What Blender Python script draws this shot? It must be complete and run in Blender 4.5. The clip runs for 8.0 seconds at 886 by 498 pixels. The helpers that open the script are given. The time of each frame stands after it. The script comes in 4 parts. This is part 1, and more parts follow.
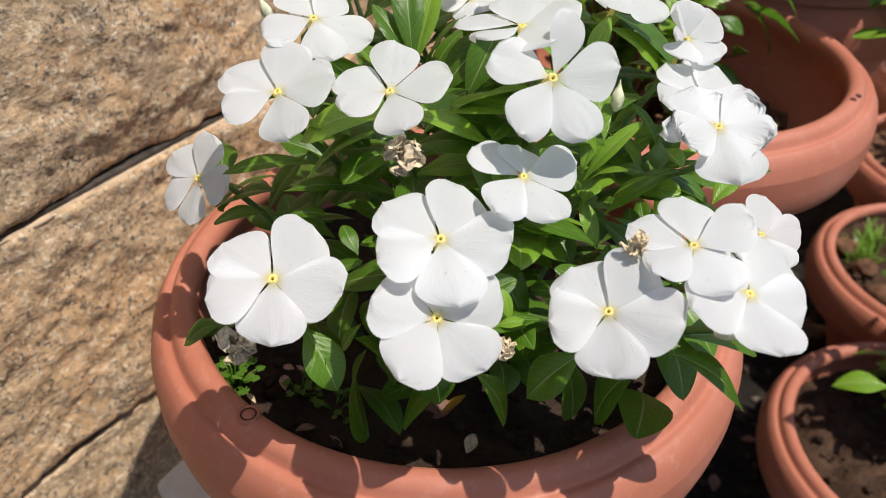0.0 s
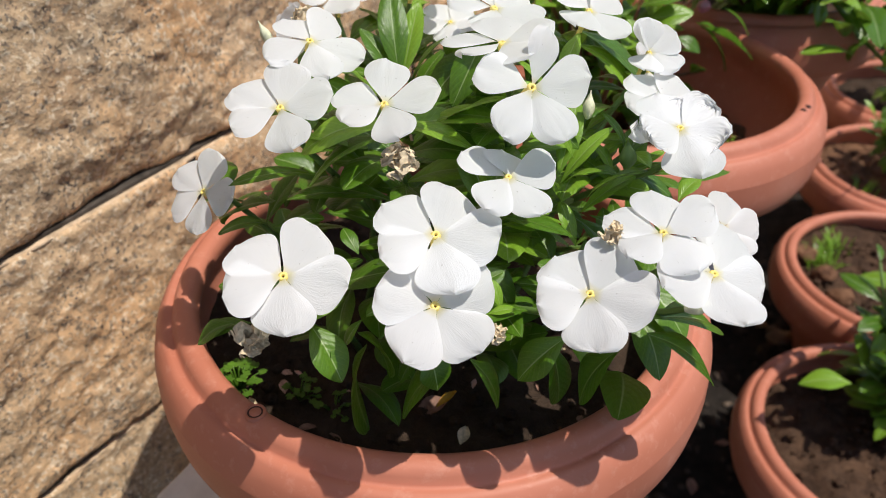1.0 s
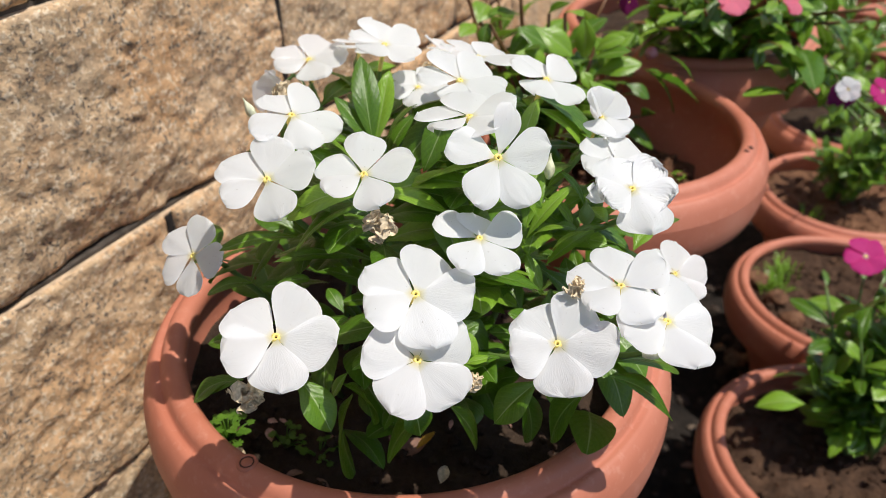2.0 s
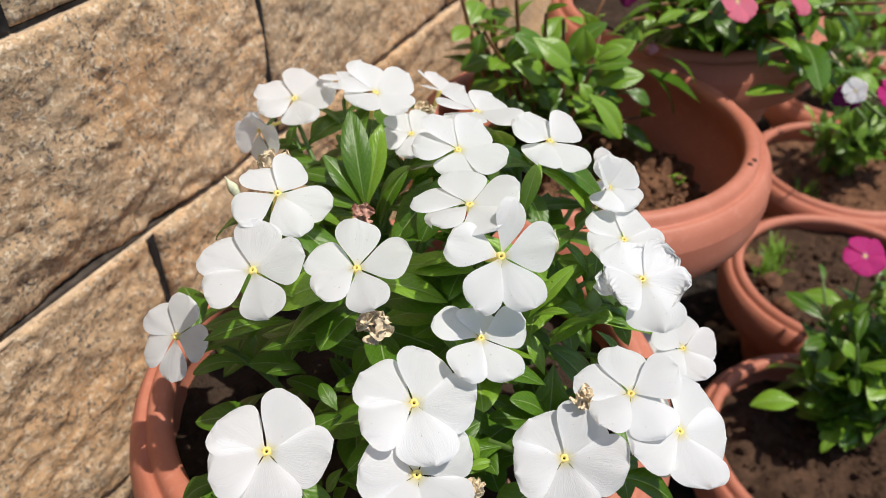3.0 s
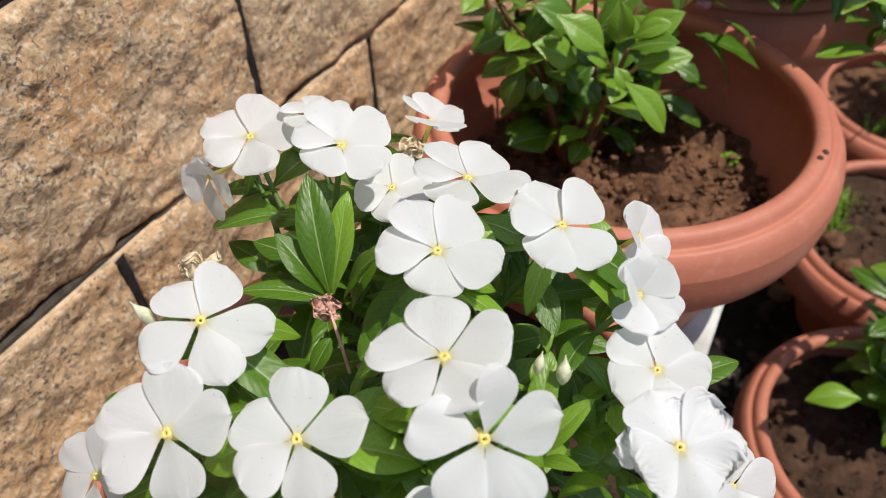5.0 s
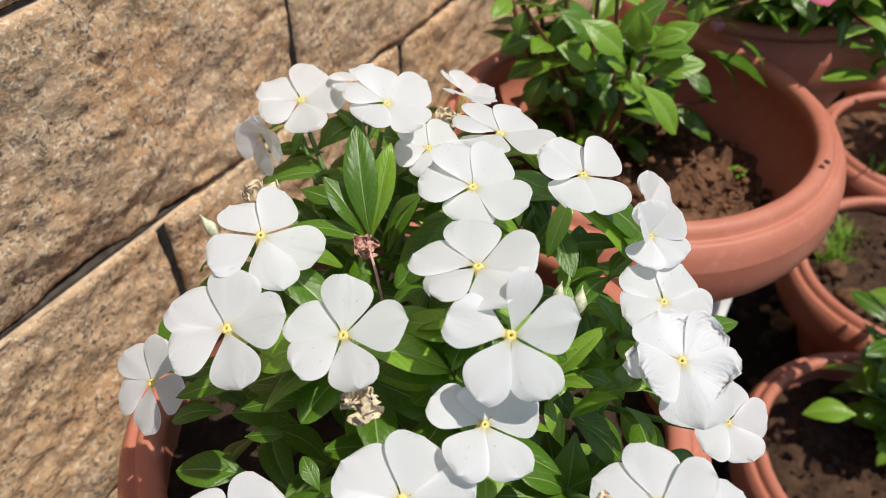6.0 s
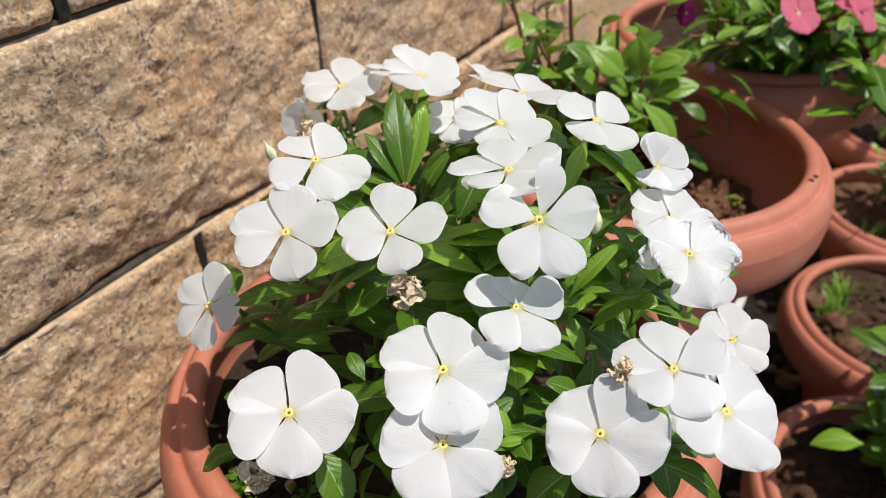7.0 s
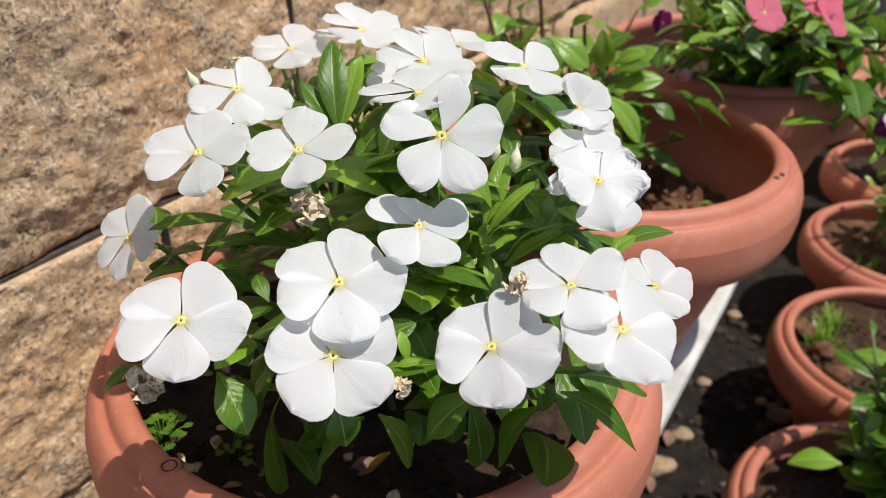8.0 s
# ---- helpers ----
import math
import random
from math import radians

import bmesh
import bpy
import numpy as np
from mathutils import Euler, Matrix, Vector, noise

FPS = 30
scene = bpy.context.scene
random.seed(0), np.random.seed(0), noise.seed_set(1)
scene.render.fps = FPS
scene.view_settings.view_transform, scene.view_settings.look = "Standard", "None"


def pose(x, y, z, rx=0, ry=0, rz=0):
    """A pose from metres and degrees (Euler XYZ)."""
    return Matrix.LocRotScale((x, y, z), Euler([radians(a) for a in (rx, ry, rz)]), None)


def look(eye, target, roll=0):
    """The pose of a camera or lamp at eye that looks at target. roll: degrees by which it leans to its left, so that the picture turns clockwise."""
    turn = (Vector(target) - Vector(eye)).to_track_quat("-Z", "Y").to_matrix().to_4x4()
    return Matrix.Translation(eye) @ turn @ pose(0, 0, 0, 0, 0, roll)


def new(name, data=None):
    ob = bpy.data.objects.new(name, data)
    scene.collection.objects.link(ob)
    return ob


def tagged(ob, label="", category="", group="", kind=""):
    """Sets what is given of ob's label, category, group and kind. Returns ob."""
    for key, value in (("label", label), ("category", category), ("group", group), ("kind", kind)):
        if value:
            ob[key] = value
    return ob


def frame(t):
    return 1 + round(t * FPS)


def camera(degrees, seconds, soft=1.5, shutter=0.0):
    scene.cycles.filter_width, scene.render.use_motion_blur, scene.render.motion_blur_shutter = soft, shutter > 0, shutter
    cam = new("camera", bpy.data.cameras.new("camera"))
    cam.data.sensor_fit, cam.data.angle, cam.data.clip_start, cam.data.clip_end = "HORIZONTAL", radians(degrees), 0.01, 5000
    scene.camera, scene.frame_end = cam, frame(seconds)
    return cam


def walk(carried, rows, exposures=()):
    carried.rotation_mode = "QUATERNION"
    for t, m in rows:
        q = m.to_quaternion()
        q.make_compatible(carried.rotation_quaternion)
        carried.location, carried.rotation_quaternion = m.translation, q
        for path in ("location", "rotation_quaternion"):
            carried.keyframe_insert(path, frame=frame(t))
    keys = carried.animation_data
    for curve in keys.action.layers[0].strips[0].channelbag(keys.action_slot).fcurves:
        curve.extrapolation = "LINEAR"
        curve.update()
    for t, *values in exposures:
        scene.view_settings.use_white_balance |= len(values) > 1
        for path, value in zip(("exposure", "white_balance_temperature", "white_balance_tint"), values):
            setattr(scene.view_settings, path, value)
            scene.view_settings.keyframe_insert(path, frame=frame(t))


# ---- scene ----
cam = camera(58.7, 8.0, soft=0.5)
cam.data.dof.use_dof = True
cam.data.dof.focus_distance = 0.29
cam.data.dof.aperture_fstop = 14.0
PATH = [
    (0, (0.0130, 0.0080, 0.7578), (0.0107, 0.3996, 0.4469), 0.10),
    (0.5, (0.0089, -0.0039, 0.7611), (0.0158, 0.3937, 0.4580), -0.16),
    (1, (0.0045, -0.0183, 0.7641), (0.0211, 0.3841, 0.4676), -0.10),
    (1.5, (-0.0012, -0.0295, 0.7686), (0.0257, 0.3768, 0.4786), -0.40),
    (2, (-0.0019, -0.0324, 0.7882), (0.0391, 0.3786, 0.5064), -0.02),
    (2.2, (-0.0029, -0.0288, 0.7973), (0.0428, 0.3822, 0.5162), 0.24),
    (3.3, (0.0028, 0.0413, 0.8314), (0.0495, 0.4165, 0.5043), 0.33),
    (3.5, (0.0077, 0.0565, 0.8353), (0.0530, 0.4257, 0.5012), -0.15),
    (3.8, (0.0136, 0.0802, 0.8389), (0.0594, 0.4408, 0.4955), -0.38),
    (4, (0.0200, 0.0970, 0.8370), (0.0614, 0.4539, 0.4893), -0.93),
    (4.2, (0.0262, 0.1136, 0.8346), (0.0566, 0.4658, 0.4810), -2.18),
    (5.3, (0.0336, 0.1241, 0.8300), (0.0462, 0.4713, 0.4705), -3.49),
    (5.5, (0.0322, 0.1121, 0.8300), (0.0441, 0.4596, 0.4707), -3.32),
    (5.9, (0.0233, 0.0845, 0.8278), (0.0349, 0.4433, 0.4797), -0.92),
    (6, (0.0207, 0.0778, 0.8266), (0.0322, 0.4430, 0.4853), -0.84),
    (6.5, (0.0098, 0.0424, 0.8155), (0.0214, 0.4375, 0.5093), -0.80),
    (6.8, (0.0041, 0.0198, 0.8050), (0.0162, 0.4242, 0.5112), -0.74),
    (7, (0.0053, 0.0069, 0.7945), (0.0186, 0.4159, 0.5072), -0.73),
    (7.5, (0.0104, -0.0151, 0.7715), (0.0326, 0.4049, 0.5012), -0.53),
    (8, (0.0438, -0.0176, 0.7539), (0.0473, 0.4101, 0.4949), 0.31),
]
walk(cam, [(t, look(eye, target, roll)) for t, eye, target, roll in PATH],
     [(0.0, 0.0), (1.0, 0.05), (1.5, 0.09), (2.2, 0.07), (3.5, -0.03), (5.5, -0.05), (6.5, -0.05), (7.2, 0.0), (8.0, 0.03)])

# ---- light ----
SUN_TO = Vector((0.36, -0.16, 0.92)).normalized()
sun_data = bpy.data.lights.new("sun", "SUN")
sun_data.energy, sun_data.angle, sun_data.color = 4.15, radians(0.6), (1.0, 0.948, 0.855)
sun = new("sun", sun_data)
sun.matrix_world = look(SUN_TO * 5, (0, 0, 0))
world = bpy.data.worlds.new("sky")
scene.world = world
world.use_nodes = True
wn = world.node_tree
sky = wn.nodes.new("ShaderNodeTexSky")
sky.sky_type, sky.sun_disc = "NISHITA", False
sky.sun_elevation = math.asin(SUN_TO.z)
sky.sun_rotation = math.atan2(SUN_TO.x, SUN_TO.y)
wn.links.new(sky.outputs[0], wn.nodes["Background"].inputs[0])
wn.nodes["Background"].inputs[1].default_value = 0.115
scene.view_settings.exposure = 0.0


# ---- material helpers ----
class Mat:
    """A node material with short calls."""

    def __init__(self, name, rough=0.6, spec=0.5, color=(0.5, 0.5, 0.5)):
        self.m = bpy.data.materials.new(name)
        self.m.use_nodes = True
        self.t = self.m.node_tree
        self.b = self.t.nodes["Principled BSDF"]
        self.b.inputs["Roughness"].default_value = rough
        self.b.inputs["Specular IOR Level"].default_value = spec
        self.b.inputs["Base Color"].default_value = (*color, 1)

    def node(self, kind, **values):
        n = self.t.nodes.new(kind)
        for key, value in values.items():
            n.inputs[key.replace("_", " ")].default_value = value
        return n

    def link(self, a, b):
        self.t.links.new(a, b)

    def coords(self, which="Object", scale=(1, 1, 1), shift=None):
        c = self.node("ShaderNodeTexCoord")
        mp = self.node("ShaderNodeMapping")
        mp.inputs["Scale"].default_value = scale
        self.link(c.outputs[which], mp.inputs[0])
        if shift:
            info = self.node("ShaderNodeObjectInfo")
            mul = self.node("ShaderNodeVectorMath")
            mul.operation = "SCALE"
            mul.inputs[0].default_value = shift
            self.link(info.outputs["Random"], mul.inputs["Scale"])
            self.link(mul.outputs[0], mp.inputs["Location"])
        return mp.outputs[0]

    def noise(self, at, scale, detail=4, rough=0.55, warp=0.0):
        n = self.node("ShaderNodeTexNoise", Scale=scale, Detail=detail, Roughness=rough, Distortion=warp)
        self.link(at, n.inputs["Vector"])
        return n.outputs["Fac"]

    def ramp(self, fac, stops):
        r = self.node("ShaderNodeValToRGB")
        e = r.color_ramp.elements
        while len(e) < len(stops):
            e.new(0.5)
        for el, (p, c) in zip(e, stops):
            el.position = p
            el.color = (c, c, c, 1) if isinstance(c, (int, float)) else (*c, 1)
        self.link(fac, r.inputs[0])
        return r.outputs[0]

    def mix(self, fac, a, b, how="MIX"):
        n = self.node("ShaderNodeMix")
        n.data_type, n.blend_type = "RGBA", how
        for i, v in ((0, fac), (6, a), (7, b)):
            if isinstance(v, bpy.types.NodeSocket):
                self.link(v, n.inputs[i])
            elif isinstance(v, (int, float)) and i == 0:
                n.inputs[i].default_value = v
            else:
                n.inputs[i].default_value = (*v, 1) if len(v) == 3 else v
        return n.outputs[2]

    def math(self, how, a, b=0.0):
        n = self.node("ShaderNodeMath")
        n.operation = how
        for i, v in ((0, a), (1, b)):
            if isinstance(v, bpy.types.NodeSocket):
                self.link(v, n.inputs[i])
            else:
                n.inputs[i].default_value = v
        return n.outputs[0]

    def random(self):
        return self.node("ShaderNodeObjectInfo").outputs["Random"]

    def color(self, socket):
        self.link(socket, self.b.inputs["Base Color"])

    def rough(self, socket):
        self.link(socket, self.b.inputs["Roughness"])

    def bump(self, height, strength=0.4, distance=0.002):
        n = self.node("ShaderNodeBump", Strength=strength, Distance=distance)
        self.link(height, n.inputs["Height"])
        self.link(n.outputs[0], self.b.inputs["Normal"])

    def thin(self, color, amount):
        """Light that comes through a thin leaf or petal."""
        tr = self.node("ShaderNodeBsdfTranslucent")
        if isinstance(color, bpy.types.NodeSocket):
            self.link(color, tr.inputs[0])
        else:
            tr.inputs[0].default_value = (*color, 1)
        mx = self.node("ShaderNodeMixShader")
        mx.inputs[0].default_value = amount
        self.link(self.b.outputs[0], mx.inputs[1])
        self.link(tr.outputs[0], mx.inputs[2])
        self.link(mx.outputs[0], self.t.nodes["Material Output"].inputs[0])


def plain(name, color, rough=0.6, spec=0.5, vary=0.15, scale=40):
    m = Mat(name, rough, spec)
    n = m.noise(m.coords(), scale, 5)
    low = tuple(c * (1 - vary) for c in color)
    high = tuple(min(1, c * (1 + vary)) for c in color)
    m.color(m.ramp(n, [(0.3, low), (0.7, high)]))
    m.bump(n, 0.15, 0.001)
    return m.m


def stone_material():
    m = Mat("rough_granite", 0.9, 0.2)
    at = m.coords("Object", (1, 1, 1), (3.1, 1.7, 2.3))
    big = m.noise(at, 7, 3, 0.5, 0.3)
    base = m.ramp(big, [(0.30, (0.52, 0.375, 0.235)), (0.45, (0.64, 0.435, 0.255)), (0.58, (0.70, 0.43, 0.225)), (0.72, (0.60, 0.45, 0.30))])
    # weathered drifts of grey and of rust
    drift = m.noise(at, 24, 5, 0.65, 0.4)
    base = m.mix(m.ramp(drift, [(0.48, 0.0), (0.68, 0.60)]), base, (0.40, 0.30, 0.205))
    rust = m.noise(at, 15, 4, 0.6, 0.3)
    base = m.mix(m.ramp(rust, [(0.52, 0.0), (0.76, 0.50)]), base, (0.52, 0.26, 0.105))
    # mineral grains of several sizes: pale feldspar, dark mica; browner in the bump's low spots
    lump = m.noise(at, 150, 3, 0.62)
    base = m.mix(m.ramp(lump, [(0.38, 0.50), (0.52, 0.0)]), base, (0.33, 0.235, 0.15))
    pale = m.noise(m.coords("Object", (1, 1, 1), (1.3, 4.1, 0.7)), 270, 2, 0.55)
    base = m.mix(m.ramp(pale, [(0.54, 0.0), (0.64, 0.70)]), base, (0.80, 0.66, 0.48))
    mica = m.noise(m.coords("Object", (1, 1, 1), (2.9, 0.4, 5.3)), 330, 2, 0.55)
    where = m.ramp(m.noise(at, 45, 3, 0.6), [(0.36, 0.15), (0.60, 1.0)])
    base = m.mix(m.math("MULTIPLY", m.ramp(mica, [(0.54, 0.0), (0.63, 0.92)]), where), base, (0.13, 0.108, 0.09))
    m.color(base)
    fine = m.noise(at, 420, 4, 0.7)
    m.bump(m.mix(0.30, m.mix(0.5, lump, drift), m.mix(0.5, pale, fine)), 1.0, 0.0042)
    return m.m


def terracotta_material():
    m = Mat("terracotta_plastic", 0.45, 0.3)
    at = m.coords("Object", (1, 1, 1), (2.0, 1.0, 0.5))
    big = m.noise(at, 12, 4, 0.6)
    fine = m.noise(at, 160, 4, 0.6)
    col = m.ramp(big, [(0.3, (0.44, 0.148, 0.090)), (0.6, (0.51, 0.187, 0.120)), (0.8, (0.55, 0.235, 0.165))])
    col = m.mix(m.ramp(fine, [(0.55, 0.0), (0.75, 0.35)]), col, (0.64, 0.33, 0.25))
    dust = m.noise(at, 55, 6, 0.7)
    col = m.mix(m.ramp(dust, [(0.62, 0.0), (0.74, 0.35)]), col, (0.42, 0.22, 0.15))
    m.color(col)
    m.rough(m.ramp(big, [(0.3, 0.40), (0.7, 0.58)]))
    m.bump(fine, 0.08, 0.0006)
    return m.m


def soil_material(name, dark, light):
    m = Mat(name, 0.95, 0.15)
    at = m.coords("Object", (1, 1, 1), (5, 3, 1))
    a = m.noise(at, 45, 6, 0.7)
    b = m.noise(at, 260, 4, 0.7)
    col = m.ramp(a, [(0.35, dark), (0.55, tuple((x + y) / 2 for x, y in zip(dark, light))), (0.7, light)])
    col = m.mix(m.ramp(b, [(0.5, 0.0), (0.7, 0.5)]), col, light)
    m.color(col)
    m.bump(m.mix(0.5, a, b), 1.0, 0.006)
    return m.m


def leaf_material(name, dark, light, rough=0.29):
    m = Mat(name, rough, 0.5)
    uv = m.node("ShaderNodeUVMap").outputs[0]
    sep = m.node("ShaderNodeSeparateXYZ")
    m.link(uv, sep.inputs[0])
    across = m.math("ABSOLUTE", m.math("SUBTRACT", sep.outputs[0], 0.5))
    at = m.coords("Object", (1, 1, 1), (4, 2, 3))
    big = m.noise(at, 30, 3)
    tone = m.mix(0.5, m.ramp(big, [(0.3, 0.0), (0.7, 1.0)]), m.ramp(m.random(), [(0.0, 0.0), (1.0, 1.0)]))
    col = m.mix(tone, dark, light)
    # side veins sweep forward from the midrib
    wave = m.math("SINE", m.math("MULTIPLY", m.math("SUBTRACT", sep.outputs[1], m.math("MULTIPLY", across, 0.55)), 62.0))
    vein = m.ramp(wave, [(0.90, 0.0), (1.0, 0.22)])
    pale = tuple(min(1, c * 1.5 + 0.04) for c in light)
    col = m.mix(vein, col, pale)
    rib = m.ramp(across, [(0.010, 0.62), (0.030, 0.0)])
    col = m.mix(rib, col, (0.36, 0.46, 0.20))
    m.color(col)
    fine = m.noise(at, 900, 3)
    m.bump(m.mix(0.75, fine, m.mix(0.75, wave, rib)), 0.24, 0.0010)
    m.thin(m.mix(0.5, col, (0.30, 0.50, 0.05)), 0.22)
    return m.m


def petal_material(name, color, throat):
    m = Mat(name, 0.55, 0.25)
    uv = m.node("ShaderNodeUVMap").outputs[0]
    sep = m.node("ShaderNodeSeparateXYZ")
    m.link(uv, sep.inputs[0])
    mp = m.node("ShaderNodeMapping")
    mp.inputs["Scale"].default_value = (31, 2.6, 1)
    m.link(uv, mp.inputs[0])
    streak = m.noise(mp.outputs[0], 1.0, 5, 0.65)
    fan = m.node("ShaderNodeMapping")
    fan.inputs["Scale"].default_value = (84, 5.0, 1)
    m.link(uv, fan.inputs[0])
    rays = m.math("MULTIPLY", m.noise(fan.outputs[0], 1.0, 3, 0.6), m.ramp(sep.outputs[1], [(0.25, 0.0), (0.85, 1.0)]))
    soft = m.noise(m.coords("Object", (1, 1, 1), (2, 5, 1)), 55, 3)
    col = m.mix(m.ramp(streak, [(0.45, 0.0), (0.75, 0.35)]), color, tuple(c * 0.88 for c in color))
    col = m.mix(m.ramp(soft, [(0.4, 0.0), (0.8, 0.3)]), col, tuple(c * 0.95 for c in color))
    if throat:
        col = m.mix(m.ramp(sep.outputs[1], [(0.02, 1.0), (0.15, 0.0)]), col, throat)
    # a few specks of dust
    speck = m.noise(m.coords("Object", (1, 1, 1), (7, 3, 1)), 900, 1)
    col = m.mix(m.ramp(speck, [(0.76, 0.0), (0.78, 0.6)]), col, (0.25, 0.22, 0.18))
    m.color(col)
    m.bump(m.mix(0.55, streak, rays), 0.44, 0.0013)
    m.thin(tuple(min(0.95, c * 1.04) for c in color), 0.48)
    return m.m


STONE = stone_material()
MORTAR = plain("dark_mortar", (0.030, 0.027, 0.026), 0.95, 0.1, 0.6, 140)
TERRACOTTA = terracotta_material()
SOIL = soil_material("dark_potting_soil", (0.034, 0.023, 0.017), (0.085, 0.055, 0.038))
SOIL_RED = soil_material("dry_red_soil", (0.075, 0.036, 0.022), (0.30, 0.155, 0.088))
SOIL_BROWN = soil_material("brown_potting_soil", (0.038, 0.022, 0.015), (0.125, 0.070, 0.043))
EARTH = soil_material("dark_gravelly_earth", (0.012, 0.010, 0.009), (0.040, 0.032, 0.027))
MORTAR_PALE = plain("sandy_lime_mortar", (0.50, 0.365, 0.245), 0.95, 0.1, 0.35, 110)
WHITE_SLAB = plain("weathered_white_slab", (0.55, 0.54, 0.51), 0.75, 0.3, 0.22, 30)
LEAF = leaf_material("glossy_leaf", (0.040, 0.105, 0.006), (0.105, 0.218, 0.014))
LEAF_LIGHT = leaf_material("young_leaf", (0.125, 0.245, 0.015), (0.215, 0.375, 0.034))
STEM = plain("green_stem", (0.12, 0.20, 0.05), 0.5, 0.4)
STEM_RED = plain("reddish_stem", (0.16, 0.075, 0.035), 0.55, 0.4)
WHITE = petal_material("white_petal", (0.955, 0.96, 0.975), (0.84, 0.76, 0.42))
PINK = petal_material("pink_petal", (0.86, 0.22, 0.33), (0.8, 0.6, 0.6))
MAGENTA = petal_material("magenta_petal", (0.68, 0.03, 0.26), (0.8, 0.5, 0.6))
PURPLE = petal_material("purple_petal", (0.16, 0.012, 0.10), None)
YELLOW = plain("yellow_eye", (0.82, 0.67, 0.20), 0.5, 0.3, 0.2, 300)
MORTAR_GREY = plain("grey_mortar", (0.075, 0.062, 0.052), 0.95, 0.1, 0.5, 90)
# near-black that stands in for the shade down a flower's tube
THROAT_SHADE = plain("throat_shade", (0.035, 0.022, 0.006), 0.8)
BUD = plain("cream_bud", (0.66, 0.66, 0.46), 0.55, 0.3, 0.25, 420)
DRY = plain("dried_petal", (0.66, 0.54, 0.37), 0.85, 0.15, 0.30, 520)
DRY_PINK = plain("withered_pink_petal", (0.25, 0.145, 0.11), 0.85, 0.15, 0.35, 220)
WITHERED = plain("withered_pink_flower", (0.60, 0.36, 0.29), 0.85, 0.15, 0.30, 300)
YELLOW_LEAF = plain("yellow_dead_leaf", (0.62, 0.33, 0.04), 0.6, 0.3, 0.3, 120)
# dark brown standing in for the shade in rim holes and the plug's groove
RECESS_SHADE = plain("recess_shade", (0.07, 0.022, 0.014), 0.8)


# ---- mesh helpers ----
def mesh_of(name, bm, material, smooth=True):
    me = bpy.data.meshes.new(name)
    bm.normal_update()
    bm.to_mesh(me)
    bm.free()
    me.materials.append(material)
    if smooth:
        me.polygons.foreach_set("use_smooth", [True] * len(me.polygons))
    return me


def thing(name, bm, material, m=None, smooth=True):
    ob = new(name, mesh_of(name, bm, material, smooth))
    if m is not None:
        ob.matrix_basis = m
    return ob


def part(name, bm, material, parent, label="", smooth=True, m=None):
    ob = thing(name, bm, material, m, smooth)
    ob.parent = parent
    if parent.type == "EMPTY":
        ob.matrix_parent_inverse = parent.matrix_basis.inverted()
    return tagged(ob, label)


def lathe(bm, profile, steps=96):
    rings = []
    for r, z in profile:
        rings.append([bm.verts.new((r * math.cos(2 * math.pi * i / steps), r * math.sin(2 * math.pi * i / steps), z)) for i in range(steps)])
    for a, b in zip(rings, rings[1:]):
        for i in range(steps):
            bm.faces.new((a[i], a[(i + 1) % steps], b[(i + 1) % steps], b[i]))
    return rings


def smooth_line(points, n):
    """Points along a Catmull-Rom curve."""
    p = [Vector(q) for q in points]
    p = [p[0] * 2 - p[1]] + p + [p[-1] * 2 - p[-2]]
    out = []
    spans = len(p) - 3
    for k in range(n + 1):
        u = k / n * spans
        i = min(int(u), spans - 1)
        f = u - i
        a, b, c, d = p[i:i + 4]
        out.append(0.5 * (2 * b + (c - a) * f + (2 * a - 5 * b + 4 * c - d) * f * f + (3 * b - a - 3 * c + d) * f ** 3))
    return out


def tube(bm, points, r0, r1, sides=6, n=8):
    line = smooth_line(points, n)
    rings = []
    side = None
    for k, q in enumerate(line):
        way = (line[min(k + 1, n)] - line[max(k - 1, 0)]).normalized()
        if side is None:
            side = way.orthogonal().normalized()
        side = (side - way * side.dot(way)).normalized()
        other = way.cross(side)
        r = r0 + (r1 - r0) * k / n
        rings.append([bm.verts.new(q + r * (math.cos(2 * math.pi * i / sides) * side + math.sin(2 * math.pi * i / sides) * other)) for i in range(sides)])
    for a, b in zip(rings, rings[1:]):
        for i in range(sides):
            bm.faces.new((a[i], a[(i + 1) % sides], b[(i + 1) % sides], b[i]))
    bm.faces.new(rings[-1])
    bm.faces.new(rings[0][::-1])


def blade(bm, half, rows, cols, shape):
    """A sheet with UVs: shape(u, v) gives the place, u along from 0 to 1, v across from -1 to 1."""
    uvl = bm.loops.layers.uv.verify()
    grid = [[bm.verts.new(shape(i / rows, (2 * j / cols - 1), half(i / rows))) for j in range(cols + 1)] for i in range(rows + 1)]
    for i in range(rows):
        for j in range(cols):
            f = bm.faces.new((grid[i][j], grid[i][j + 1], grid[i + 1][j + 1], grid[i + 1][j]))
            for lp, (a, b) in zip(f.loops, ((i, j), (i, j + 1), (i + 1, j + 1), (i + 1, j))):
                lp[uvl].uv = (b / cols, a / rows)


def facing(place, normal, twist=0.0):
    """A pose whose z axis is the normal; its x axis points to the world's -y side, turned by twist degrees."""
    n = Vector(normal).normalized()
    x = Vector((1, 0, 0))
    x = (x - n * x.dot(n)).normalized()
    y = n.cross(x)
    m = Matrix((x, y, n)).transposed().to_4x4()
    return Matrix.Translation(place) @ m @ pose(0, 0, 0, 0, 0, twist)


